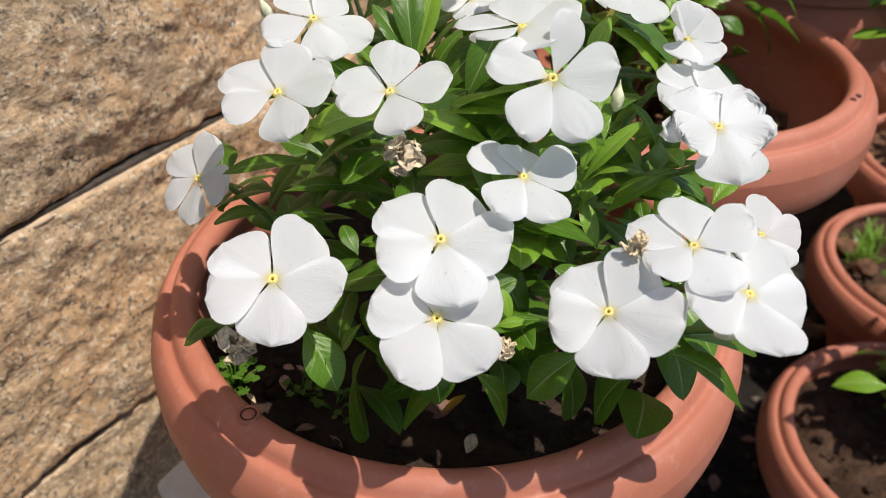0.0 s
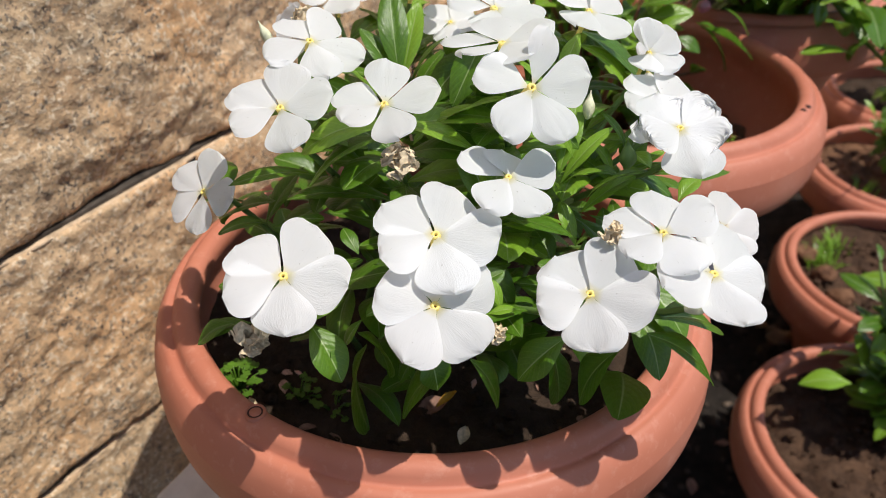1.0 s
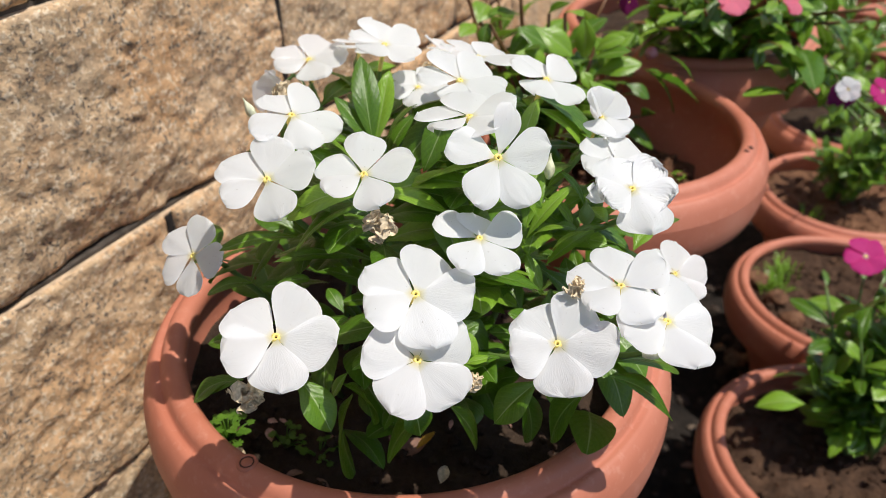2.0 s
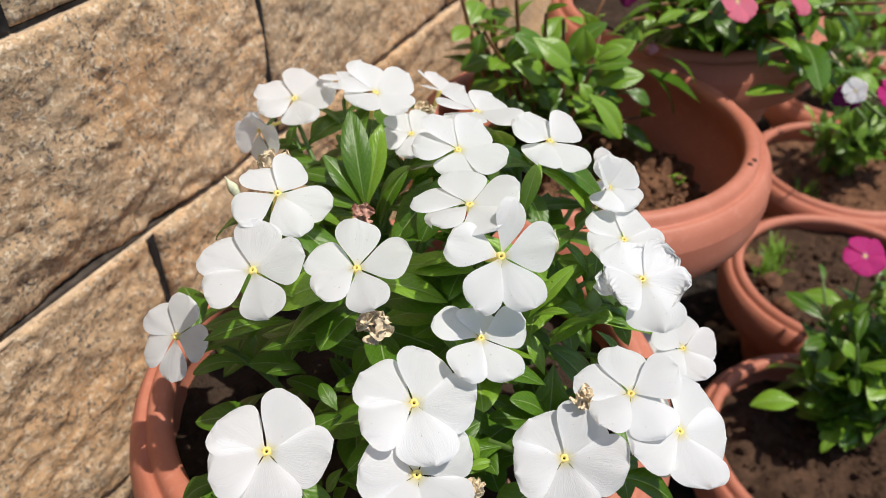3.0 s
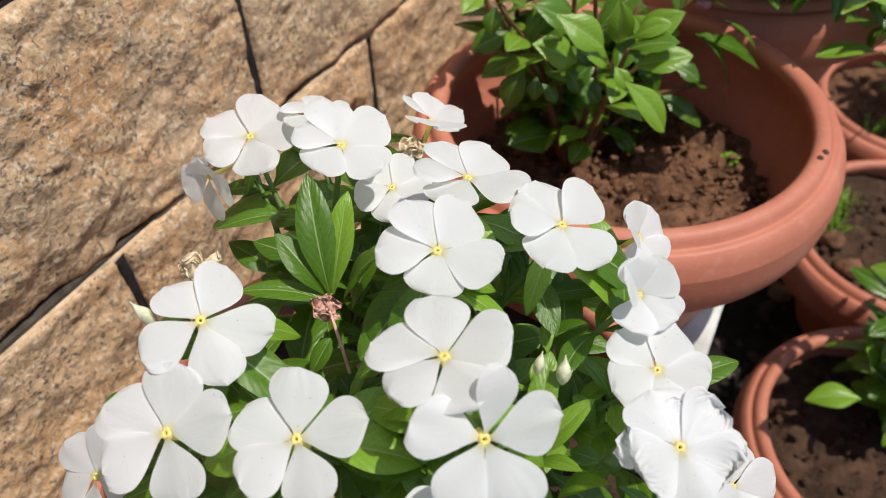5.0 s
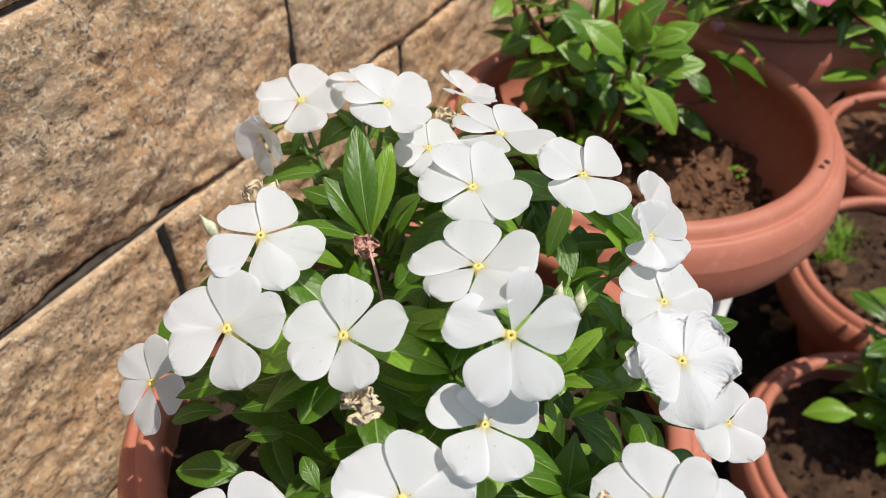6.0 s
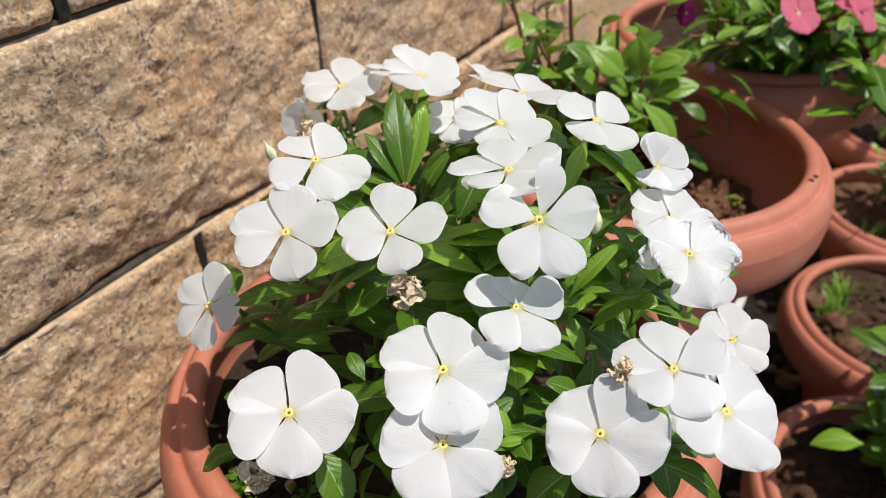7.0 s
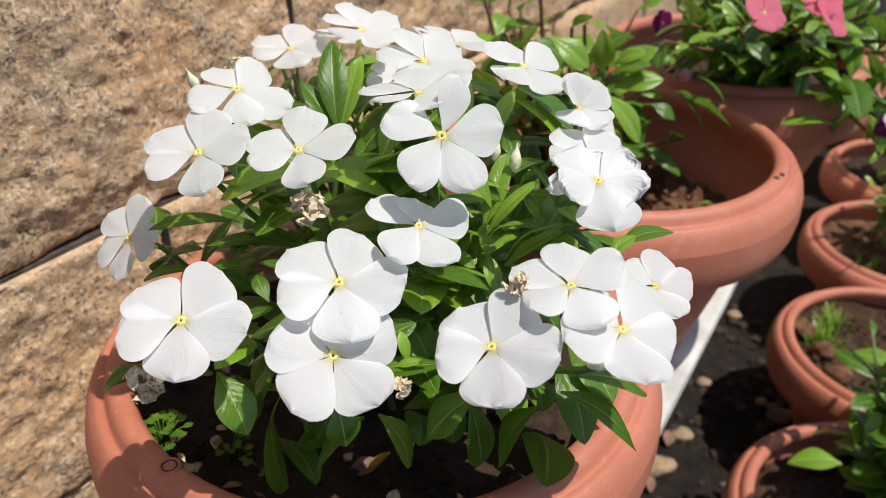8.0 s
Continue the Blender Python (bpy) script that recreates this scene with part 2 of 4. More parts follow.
# ---- ground, wall, slab ----
ALONG = Vector((0.5588, 0.8293, 0.0))
OUT = Vector((0.8293, -0.5588, 0.0))
WALL_AT = Vector((-0.1753, 0.4343, 0.0))
BEDS = (-0.04, 0.135, 0.310, 0.489, 0.653, 0.822, 0.99, 1.16)
JOINTS = ((-0.31, 0.02, 0.30), (-0.21, 0.13, 0.42), (-0.245, 0.046, 0.326), (-0.112, 0.193, 0.496), (-0.30, -0.006, 0.29), (-0.15, 0.15, 0.44), (-0.31, -0.01, 0.25))


def wall_frame(s, z, out):
    return WALL_AT + ALONG * s + OUT * out + Vector((0, 0, z))


def stone_block(s0, s1, z0, z1, seed, fine, hollow=0.0):
    """A rock-faced block with worn edges; x runs along the wall, y out of it."""
    bm = bmesh.new()
    w, h, depth = s1 - s0, z1 - z0, 0.10
    nx, nz = (int(w / fine), int(h / fine))
    off = Vector((seed * 3.7, seed * 1.3, seed * 2.1))
    edge = 0.0036
    grid = []
    for i in range(nx + 1):
        col = []
        for j in range(nz + 1):
            x, z = w * i / nx, h * j / nz
            q = Vector((x, 0, z)) + off
            wob = noise.noise(q * 22) * 0.0022
            dx, dz = min(x, w - x), min(z, h - z)
            y = 0.0030 * noise.fractal(q * 9, 0.9, 2.0, 3) + 0.0030 * noise.fractal(q * 42, 0.7, 2.1, 4) + 0.0009 * noise.fractal(q * 130, 0.7, 2.1, 2)
            chip = max(0.0, noise.noise(q * 14 + Vector((9, 2, 5))) - 0.15) * 0.012
            # a broken hollow along the lower edge of one block
            y -= hollow * 0.0125 * math.exp(-((s0 + x + 0.005 + 0.02 * noise.noise(q * 20)) / 0.055) ** 2) * max(0.0, 1 - z / (0.034 + 0.018 * noise.noise(q * 25)))
            # the lower edge is broken away unevenly and hangs over its joint
            broken = 0.012 * max(0.0, noise.noise(q * 11 + Vector((4, 7, 1))) + 0.05)
            for d, k, wear in ((dx, 0.60, 0.005 * max(0.0, noise.noise(q * 30 + Vector((2, 9, 6))))), (z, 0.95, broken), ((h - z), 0.14, 0.0)):
                e = max(0.0, 1 - d / (edge * (1 + 0.8 * noise.noise(q * 17)) + chip + wear))
                y -= k * 0.0085 * e * e
            col.append(bm.verts.new((x + (wob if 0 < i < nx else 0), y, z + (wob if 0 < j < nz else 0))))
        grid.append(col)
    for i in range(nx):
        for j in range(nz):
            bm.faces.new((grid[i][j], grid[i + 1][j], grid[i + 1][j + 1], grid[i][j + 1]))
    rim = [grid[i][0] for i in range(nx + 1)] + [grid[nx][j] for j in range(1, nz + 1)] + [grid[i][nz] for i in range(nx - 1, -1, -1)] + [grid[0][j] for j in range(nz - 1, 0, -1)]
    back = [bm.verts.new((v.co.x, -depth, v.co.z)) for v in rim]
    for a in range(len(rim)):
        b = (a + 1) % len(rim)
        bm.faces.new((rim[b], rim[a], back[a], back[b]))
    return bm


def box(bm, x0, x1, y0, y1, z0, z1, bevel=0.0):
    v = [bm.verts.new((x, y, z)) for x in (x0, x1) for y in (y0, y1) for z in (z0, z1)]
    f = [bm.faces.new([v[i] for i in q]) for q in ((0, 1, 3, 2), (4, 6, 7, 5), (0, 4, 5, 1), (2, 3, 7, 6), (0, 2, 6, 4), (1, 5, 7, 3))]
    bmesh.ops.recalc_face_normals(bm, faces=bm.faces[:])
    if bevel:
        bmesh.ops.bevel(bm, geom=bm.edges[:], offset=bevel, segments=3, affect="EDGES", profile=0.5)


def build_ground():
    bm = bmesh.new()
    rings = [0.0, 0.3, 0.6, 0.9, 1.2, 1.6, 2.2, 3.2, 5, 9, 20, 60, 200, 600]
    n = 72
    prev = None
    centre = Vector((0.5, 0.7, 0))
    for r in rings:
        if r == 0:
            prev = [bm.verts.new(centre)]
            continue
        ring = []
        for i in range(n):
            a = 2 * math.pi * i / n
            q = centre + Vector((r * math.cos(a), r * math.sin(a), 0))
            q.z = 0.006 * noise.noise(q * 9) if r < 4 else 0
            ring.append(bm.verts.new(q))
        for i in range(n):
            if len(prev) == 1:
                bm.faces.new((prev[0], ring[i], ring[(i + 1) % n]))
            else:
                bm.faces.new((prev[i], ring[i], ring[(i + 1) % n], prev[(i + 1) % n]))
        prev = ring
    tagged(thing("ground", bm, EARTH), "dark gravelly earth ground beneath the pots", "ground", kind="structure")


def mortar_smear(z, seed, width):
    """A ragged pale ribbon of mortar along the upper edge of a course."""
    bm = bmesh.new()
    prev = None
    n = 420
    for i in range(n + 1):
        x = -0.9 + 2.1 * i / n
        q = Vector((x, seed * 3.1, 0))
        deep = width + 0.0026 * noise.noise(q * 16) + 0.0012 * noise.noise(q * 90)
        out = -0.0022 + 0.0034 * noise.noise(q * 17 + Vector((0, 0, 5))) + 0.0014 * noise.noise(q * 70)
        row = [bm.verts.new((x, y, zz)) for y, zz in ((-0.012, z + 0.0004), (out - 0.002, z + 0.0006), (out, z - 0.0008), (out - 0.0006, z - max(0.0010, deep)), (-0.012, z - max(0.0014, deep)))]
        if prev:
            for a in range(4):
                bm.faces.new((prev[a], row[a], row[a + 1], prev[a + 1]))
        prev = row
    return bm


def build_wall():
    bm = bmesh.new()
    box(bm, -1.6, 2.6, -0.30, -0.0200, -0.04, 1.16)
    m = Matrix((ALONG, OUT, Vector((0, 0, 1)))).transposed().to_4x4()
    wall = tagged(thing("wall_stone", bm, MORTAR, Matrix.Translation(WALL_AT) @ m, False), "retaining wall of rough tan granite blocks with dark joints", "wall", kind="structure")
    seed = 0
    for k, (z0, z1) in enumerate(zip(BEDS, BEDS[1:])):
        base = list(JOINTS[k % len(JOINTS)])
        joints = base[:]
        rnd = random.Random(40 + k)
        while joints[0] > -1.3:
            joints.insert(0, joints[0] - rnd.uniform(0.26, 0.36))
        while joints[-1] < 2.3:
            joints.append(joints[-1] + rnd.uniform(0.26, 0.36))
        for s0, s1 in zip(joints, joints[1:]):
            seed += 1
            gap, bed = 0.0028, 0.0014
            near = -0.5 < (s0 + s1) / 2 < 0.7 and 0.25 < z1 < 1.0
            bm = stone_block(s0 + gap, s1 - gap, z0 + bed, z1 - bed, seed, 0.0028 if near else 0.02, 1.0 if k == 3 else 0.0)
            part("stone", bm, STONE, wall, m=pose(s0 + gap, 0, z0 + bed), smooth=True)
            if -0.9 < s0 < 1.2:
                bm = bmesh.new()
                box(bm, s0 - gap - 0.001, s0 + gap + 0.001, -0.0198, -0.0034, z0 + bed + 0.001, z1 - bed - 0.001)
                part("mortar_joint", bm, MORTAR, wall, smooth=False)
        bm = bmesh.new()
        box(bm, -0.9, 1.2, -0.0198, -0.0058, z0 - bed - 0.0005, z0 + bed + 0.0005)
        part("mortar_joint", bm, MORTAR_GREY, wall, smooth=False)
        if 0.2 < z0 < 0.9:
            part("mortar_smear", mortar_smear(z0 - bed, k, 0.0050 if 0.6 < z0 < 0.7 else 0.0008), MORTAR_PALE, wall, "sandy smear of lime mortar")
    return wall


SLAB_TOP = 0.341


def build_slab():
    """The slab lies a little askew to the wall."""
    bm = bmesh.new()
    box(bm, -0.106, 0.86, -0.147, 0.1155, -0.016, 0.0, 0.004)
    ahead = (ALONG - OUT * 0.045).normalized()
    m = Matrix((ahead, Vector((ahead.y, -ahead.x, 0)), Vector((0, 0, 1)))).transposed().to_4x4()
    place = Matrix.Translation(Vector((0.0132, 0.312, SLAB_TOP))) @ m
    bench = tagged(thing("stone_bench", bm, WHITE_SLAB, place), "thin weathered white slab bench on stone supports", "bench")
    for s in (-0.06, 0.34, 0.72):
        bm = bmesh.new()
        box(bm, s, s + 0.10, -0.12, 0.02, -SLAB_TOP, -0.014, 0.004)
        part("support", bm, STONE, bench)


# ---- pots ----
RIM = 0.17
PROFILE = [(0.0, 0.0), (0.080, 0.0), (0.086, 0.003), (0.094, 0.030), (0.108, 0.075), (0.118, 0.102), (0.124, 0.108), (0.138, 0.110), (0.1435, 0.114),
           (0.1462, 0.122), (0.1475, 0.133), (0.1468, 0.145), (0.1445, 0.154), (0.1405, 0.1605), (0.1375, 0.1622), (0.1358, 0.1612), (0.1345, 0.1625),
           (0.1335, 0.1655), (0.1315, 0.1682), (0.1285, 0.1695), (0.1250, 0.1690), (0.1228, 0.1675), (0.1212, 0.1640), (0.1222, 0.158), (0.1275, 0.150), (0.1305, 0.138), (0.1285, 0.124), (0.1205, 0.113), (0.1135, 0.100), (0.1045, 0.075), (0.0890, 0.035), (0.0, 0.030)]
POT_GROUP = "terracotta bowls"


def pot_meshes():
    bm = bmesh.new()
    lathe(bm, PROFILE[:12], 128)
    bmesh.ops.remove_doubles(bm, verts=bm.verts[:], dist=1e-6)
    body = mesh_of("bowl", bm, TERRACOTTA)
    bm = bmesh.new()
    lathe(bm, PROFILE[11:], 128)
    bmesh.ops.remove_doubles(bm, verts=bm.verts[:], dist=1e-6)
    lip = mesh_of("lip", bm, TERRACOTTA)
    return body, lip


POT_BODY, POT_LIP = pot_meshes()


def pot(place, label, turn=0, holes=(), size=1.0):
    ob = new("flower_pot", POT_BODY)
    ob.matrix_basis = Matrix.Translation(place) @ pose(0, 0, 0, 0, 0, turn) @ Matrix.Scale(size, 4)
    tagged(ob, label, "flower pot", POT_GROUP)
    lip = new("rim", POT_LIP)
    lip.parent = ob
    for ang, r, size, ring in holes:
        a = radians(ang - turn)
        bm = bmesh.new()
        if ring:
            prof = [(0.0, 0.0009), (size * 0.50, 0.0009), (size * 0.58, 0.0005), (size * 0.72, 0.0005), (size * 0.80, 0.0010), (size, 0.0008), (size * 1.08, -0.0006)]
            lathe(bm, prof, 24)
            at = Matrix.Translation((r * math.cos(a), r * math.sin(a), 0.1690))
            plug = part("drain_plug", bm, TERRACOTTA, ob, m=at)
            # a flat dark ring paints the shade pressed into the groove
            bm = bmesh.new()
            lathe(bm, [(size * 0.57, 0.0007), (size * 0.73, 0.0007)], 24)
            part("groove_shade", bm, RECESS_SHADE, plug, "dark ring painted as the shade in the plug's groove")
        else:
            # no opening is cut: a dark disc paints the shade inside
            lathe(bm, [(0.0, 0.0003), (size * 0.8, 0.0003), (size, -0.0006)], 20)
            part("rim_hole_shade", bm, RECESS_SHADE, ob, "small dark disc painted as the shade in a hole", m=Matrix.Translation((r * math.cos(a), r * math.sin(a), 0.1697)))
    return ob


def soil(place, level, material, label, lump=0.006, seed=1, size=1.0):
    """The soil's surface, lumpy, reaching the pot's inner wall."""
    bm = bmesh.new()
    r_out = 0.1060 + (level - 0.075) * 0.37 if level < 0.128 else 0.1312
    rings, n = 44, 120
    prev = None
    off = Vector((seed * 5.1, seed * 2.7, 0))
    for k in range(rings + 1):
        r = r_out * k / rings
        ring = []
        for i in range(n if k else 1):
            a = 2 * math.pi * i / n
            q = Vector((r * math.cos(a), r * math.sin(a), 0))
            q.z = level + lump * noise.fractal((q + off) * 28, 0.9, 2.0, 4) + lump * 0.8 * noise.noise((q + off) * 10) + lump * 0.35 * noise.fractal((q + off) * 120, 0.6, 2.0, 3)
            ring.append(bm.verts.new(q))
        if prev:
            for i in range(n):
                if len(prev) == 1:
                    bm.faces.new((prev[0], ring[i], ring[(i + 1) % n]))
                else:
                    bm.faces.new((prev[i], ring[i], ring[(i + 1) % n], prev[(i + 1) % n]))
        prev = ring
    return tagged(thing("potting_soil", bm, material, Matrix.Translation(place)), label, "soil", kind="stuff")


# ---- plant parts ----
def petal_bm(length, width, cup, curl, skew, ruffle, seed):
    bm = bmesh.new()
    ph = seed * 1.7
    nub = 0.5 * math.sin(seed * 2.9)

    frilly = ruffle > 0.045

    def half(u):
        k = min(1.0, u / 0.70)
        grow = 0.075 + 0.925 * (k * k * (3 - 2 * k)) ** 0.70
        end = 1.0 if u < 0.58 else max(0.0, 1 - ((u - 0.58) / 0.42) ** 2.7) ** 0.50
        return width * 0.535 * grow * max(end, 0.02)

    def shape(u, v, h):
        x = length * (0.05 + 0.95 * u)
        # outer edge: blunt, one corner longer, with a faint point and small nicks
        w = v * h / (width * 0.535)
        x += length * u ** 5 * (0.007 * math.exp(-((w - nub) * 4) ** 2) - 0.014 * math.sin(w * 5 + ph) + 0.060 * w)
        x += length * u ** 6 * (0.022 * noise.noise(Vector((w * 7, ph, 1.5))) + 0.010 * noise.noise(Vector((w * 22, ph, 4.5))))
        y = v * h + skew * length * u * u * 0.07
        z = cup * length * u * u * 0.35 - curl * length * max(0.0, u - 0.55) ** 2
        z += length * (-0.055 * v * v * u + 0.020 * v * skew)
        z += ruffle * length * u * u * math.sin(v * 5 + ph + u * 3) + 0.010 * length * math.sin(v * 3 + ph * 2) * u
        # shallow creases that fan out from the waist
        z += length * 0.0135 * u * u * noise.noise(Vector((v * 6.5, ph * 3, u * 0.8))) + length * 0.018 * u ** 3 * noise.noise(Vector((v * 2.5, ph, u * 1.5)))
        if frilly:
            k = ruffle * length * u ** 5.5
            z += k * (0.5 * math.sin(v * 9 + ph) + 1.8 * noise.noise(Vector((v * 5, ph, u * 3))) + 2.4 * noise.noise(Vector((v * 12, ph * 2, u * 5))) + 1.5 * noise.noise(Vector((v * 26, ph * 3, u * 6))))
            x += length * u ** 4 * (0.09 * noise.noise(Vector((w * 11, ph, 7))) + 0.12 * noise.noise(Vector((w * 4, ph, 3))))
            y += k * 0.9 * noise.noise(Vector((v * 8, ph, u * 5 + 9)))
        return Vector((x, y, z))

    blade(bm, half, 24 if frilly else 18, 64 if frilly else 18, shape)
    return bm


def flower(parent, centre, normal, radius, twist, lengths=(1, 1, 1, 1, 1), turns=(0, 0, 0, 0, 0), lifts=(5, 5, 5, 5, 5), colour=None, ruffle=0.012, width=0.98, curl=0.20, extra=0, eye_size=1.0, widths=(1, 1, 1, 1, 1), label=""):
    """A five-petalled flower: a yellow eye with its tube, and its petals as parts of it."""
    colour = colour or WHITE
    FLOWERS.append((Vector(centre), Vector(normal).normalized(), parent, radius))
    seed = len(FLOWERS)
    bm = bmesh.new()
    k = radius * eye_size * 0.90
    lathe(bm, [(k * 0.020, -0.006), (k * 0.022, 0.0010), (k * 0.034, 0.0015), (k * 0.060, 0.0015), (k * 0.088, 0.0009), (k * 0.080, -0.002), (k * 0.05, -0.014)], 20)
    eye = part("flower", bm, YELLOW, parent, label, m=facing(centre, normal, twist))
    # a dark disc caps the tube, painting the shade of its depth
    bm = bmesh.new()
    lathe(bm, [(0.0, 0.0002), (k * 0.023, 0.0002)], 12)
    part("throat", bm, THROAT_SHADE, eye)
    for i in range(5 + extra):
        rnd = random.Random(seed * 9 + i)
        if i < 5:
            size, turn, lift, ruf = lengths[i], -72 * i + turns[i], lifts[i], ruffle * rnd.uniform(0.6, 1.4)
        else:
            size, turn, lift, ruf = rnd.uniform(0.62, 0.92), -72 * i + 36 + rnd.uniform(-15, 15), rnd.uniform(-14, 8), ruffle
        bm = petal_bm(radius * size * 0.945, radius * 0.955 * width * widths[i % 5] * rnd.uniform(0.96, 1.05), 0.10 + rnd.uniform(-0.05, 0.05), curl + rnd.uniform(-0.08, 0.08), 1.0, ruf, seed * 7 + i)
        part("petal", bm, colour, eye, m=pose(0, 0, 0.0004 + 0.00025 * (i % 5), 0, 0, turn) @ pose(0, 0, 0, 5, -lift + 3, 0))
    return eye


def leaf_mesh(length, width, droop, fold, material, seed, name="leaf"):
    """An oblong leaf, widest past its middle, with a blunt tip, a channelled midrib and a faintly waved margin."""
    bm = bmesh.new()
    rnd = random.Random(seed)
    ph, belly, bend, wave = rnd.uniform(0, 6), rnd.uniform(0.48, 0.60), rnd.uniform(-0.05, 0.05), rnd.uniform(0.010, 0.022)
    blunt, taper = ((0.80, 1.9), (0.95, 1.75), (0.58, 2.2), (0.70, 2.0))[seed % (2 if width > 0.5 else 4)]

    def along(s):
        return 1 - (1 - s) ** 1.45

    def half(s):
        u = along(s)
        if u < belly:
            k = u / belly
            grow = 0.07 + 0.93 * (k * k * (3 - 2 * k)) ** 0.72
        else:
            grow = max(0.0, 1 - ((u - belly) / (1 - belly)) ** taper) ** blunt
        return width * 0.5 * max(grow, 0.012)

    def shape(s, v, h):
        u = along(s)
        z = -droop * length * u * u + fold * h * (abs(v) ** 0.8) - 0.30 * h * v * v + wave * length * math.sin(u * 8 + ph + 1.7 * v) * abs(v) * u
        z += 0.05 * length * math.sin(math.pi * u)
        tip = 0.014 * length * math.exp(-(v * 5) ** 2) * u ** 8
        return Vector((length * u * (1 - 0.12 * droop * u) + tip, v * h + bend * length * math.sin(math.pi * u), z))

    blade(bm, half, 12, 8, shape)
    return mesh_of(name, bm, material)


FLOWERS = []
LEAF_KINDS = {}
LEAF_COUNT = [0]


def leaf(parent, base, tip, width_ratio=0.42, roll=0.0, droop=0.25, light=False, up=(0, 0, 1)):
    """One leaf from its base to its tip."""
    base, tip = Vector(base), Vector(tip)
    way = tip - base
    length = way.length
    LEAF_COUNT[0] += 1
    kind = (round(width_ratio, 1), round(droop, 1), light, LEAF_COUNT[0] * 7 % 5)
    if kind not in LEAF_KINDS:
        LEAF_KINDS[kind] = leaf_mesh(1.0, max(0.25, round(width_ratio, 1)), round(droop, 1), 0.42, LEAF_LIGHT if light else LEAF, len(LEAF_KINDS))
    x = way.normalized()
    n = Vector(up) - x * Vector(up).dot(x)
    n = n.normalized() if n.length > 1e-4 else x.orthogonal().normalized()
    y = n.cross(x)
    m = Matrix((x, y, n)).transposed().to_4x4()
    # the sheet bends down by droop: aim above the chord
    lift = math.degrees(math.atan2(round(droop, 1), 1 - 0.12 * round(droop, 1)))
    ob = new("leaf", LEAF_KINDS[kind])
    ob.parent = parent
    if parent.type == "EMPTY":
        ob.matrix_parent_inverse = parent.matrix_basis.inverted()
    ob.matrix_basis = Matrix.Translation(base) @ m @ pose(0, 0, 0, roll, 0, 0) @ pose(0, 0, 0, 0, -lift, 0) @ Matrix.Scale(length, 4)
    return ob


def plant(place, label, category="plant"):
    ob = new("flowering_plant")
    ob.location = place
    return tagged(ob, label, category)


# ---- the place ----
build_ground()
build_wall()
build_slab()
STEP = 0.297
POT_1 = Vector((0.0132, 0.312, SLAB_TOP))
POT_2 = Vector((0.180, 0.558, SLAB_TOP))
POT_3 = Vector((0.600, 0.722, 0.0))
POT_4 = Vector((0.462, 0.465, 0.0))
POT_5 = Vector((0.738, 0.971, 0.0))
POT_6 = Vector((0.352, 0.797, SLAB_TOP))
POT_7 = Vector((0.876, 1.222, 0.0))
POT_8 = Vector((1.014, 1.472, 0.0))
POT_9 = Vector((1.15, 1.72, 0.0))
POT_10 = Vector((1.27, 1.99, 0.0))
pot(POT_1, "terracotta plastic bowl crowded with white periwinkles", 0, ((231.5, 0.1268, 0.0046, True),))
pot(POT_2, "terracotta plastic bowl with bare reddish soil", 30, ((-36.5, 0.128, 0.0022, False), (-33.2, 0.1295, 0.0022, False)))
pot(POT_3, "terracotta plastic bowl on the dark ground", 80)
pot(POT_4, "terracotta plastic bowl with a leafy green plant", 140)
pot(POT_5, "terracotta plastic bowl beside the bench", 200)
pot(POT_6, "terracotta plastic bowl of pink periwinkles", 260)
pot(POT_7, "terracotta plastic bowl of purple and white flowers", 20)
pot(POT_8, "terracotta plastic bowl far off on the ground", 320)
pot(POT_9, "terracotta plastic bowl far off on the ground", 60)
pot(POT_10, "terracotta plastic bowl far off on the ground", 110)
soil(POT_1, 0.128, SOIL, "dark damp potting soil with bits of dead leaf", 0.006, 1)
soil(POT_2, 0.096, SOIL_RED, "lumpy dry red-brown potting soil", 0.014, 2)
soil(POT_3, 0.145, SOIL_BROWN, "brown potting soil with tufts of grass", 0.008, 3)
soil(POT_4, 0.128, SOIL_BROWN, "red-brown potting soil shaded by leaves", 0.008, 4)
soil(POT_5, 0.135, SOIL_RED, "dry brown potting soil", 0.006, 5)
soil(POT_6, 0.138, SOIL, "dark potting soil under the pink bush", 0.006, 6)
soil(POT_7, 0.135, SOIL, "dark potting soil", 0.006, 7)
soil(POT_8, 0.135, SOIL, "dark potting soil", 0.006, 8)
soil(POT_9, 0.12, SOIL, "dark potting soil", 0.006, 9)
soil(POT_10, 0.10, SOIL, "dark potting soil", 0.006, 10)

vinca = plant(POT_1 + Vector((0, 0.01, 0.120)), "bushy periwinkle with white flowers and glossy leaves")
flower(vinca, (-0.0412, 0.1942, 0.5972), (0.056, -0.479, 0.876), 0.0226, 130, (0.97, 1.01, 1.05, 1.01, 0.97), (10, -3, 0, -3, -4), (4, 8, 4, 6, 7), width=0.95)
flower(vinca, (0.0110, 0.2008, 0.6080), (0.068, -0.406, 0.911), 0.0230, 137, (0.99, 0.92, 1.04, 1.05, 0.98), (6, -0, 0, -1, -5), (6, 9, 8, 3, 10), width=0.93)
flower(vinca, (0.0100, 0.1826, 0.5920), (0.199, -0.564, 0.801), 0.0228, 166, (0.98, 1.00, 1.03, 1.01, 1.05), (-3, 0, 6, 2, -3), (11, 0, 12, 1, 12), width=0.96)
flower(vinca, (0.0610, 0.1792, 0.5980), (-0.167, -0.421, 0.891), 0.0207, 120, (0.91, 1.00, 1.12, 1.05, 0.92), (-1, 0, 5, 2, -5), (6, 14, 7, 3, 13), width=1.02, ruffle=0.026)
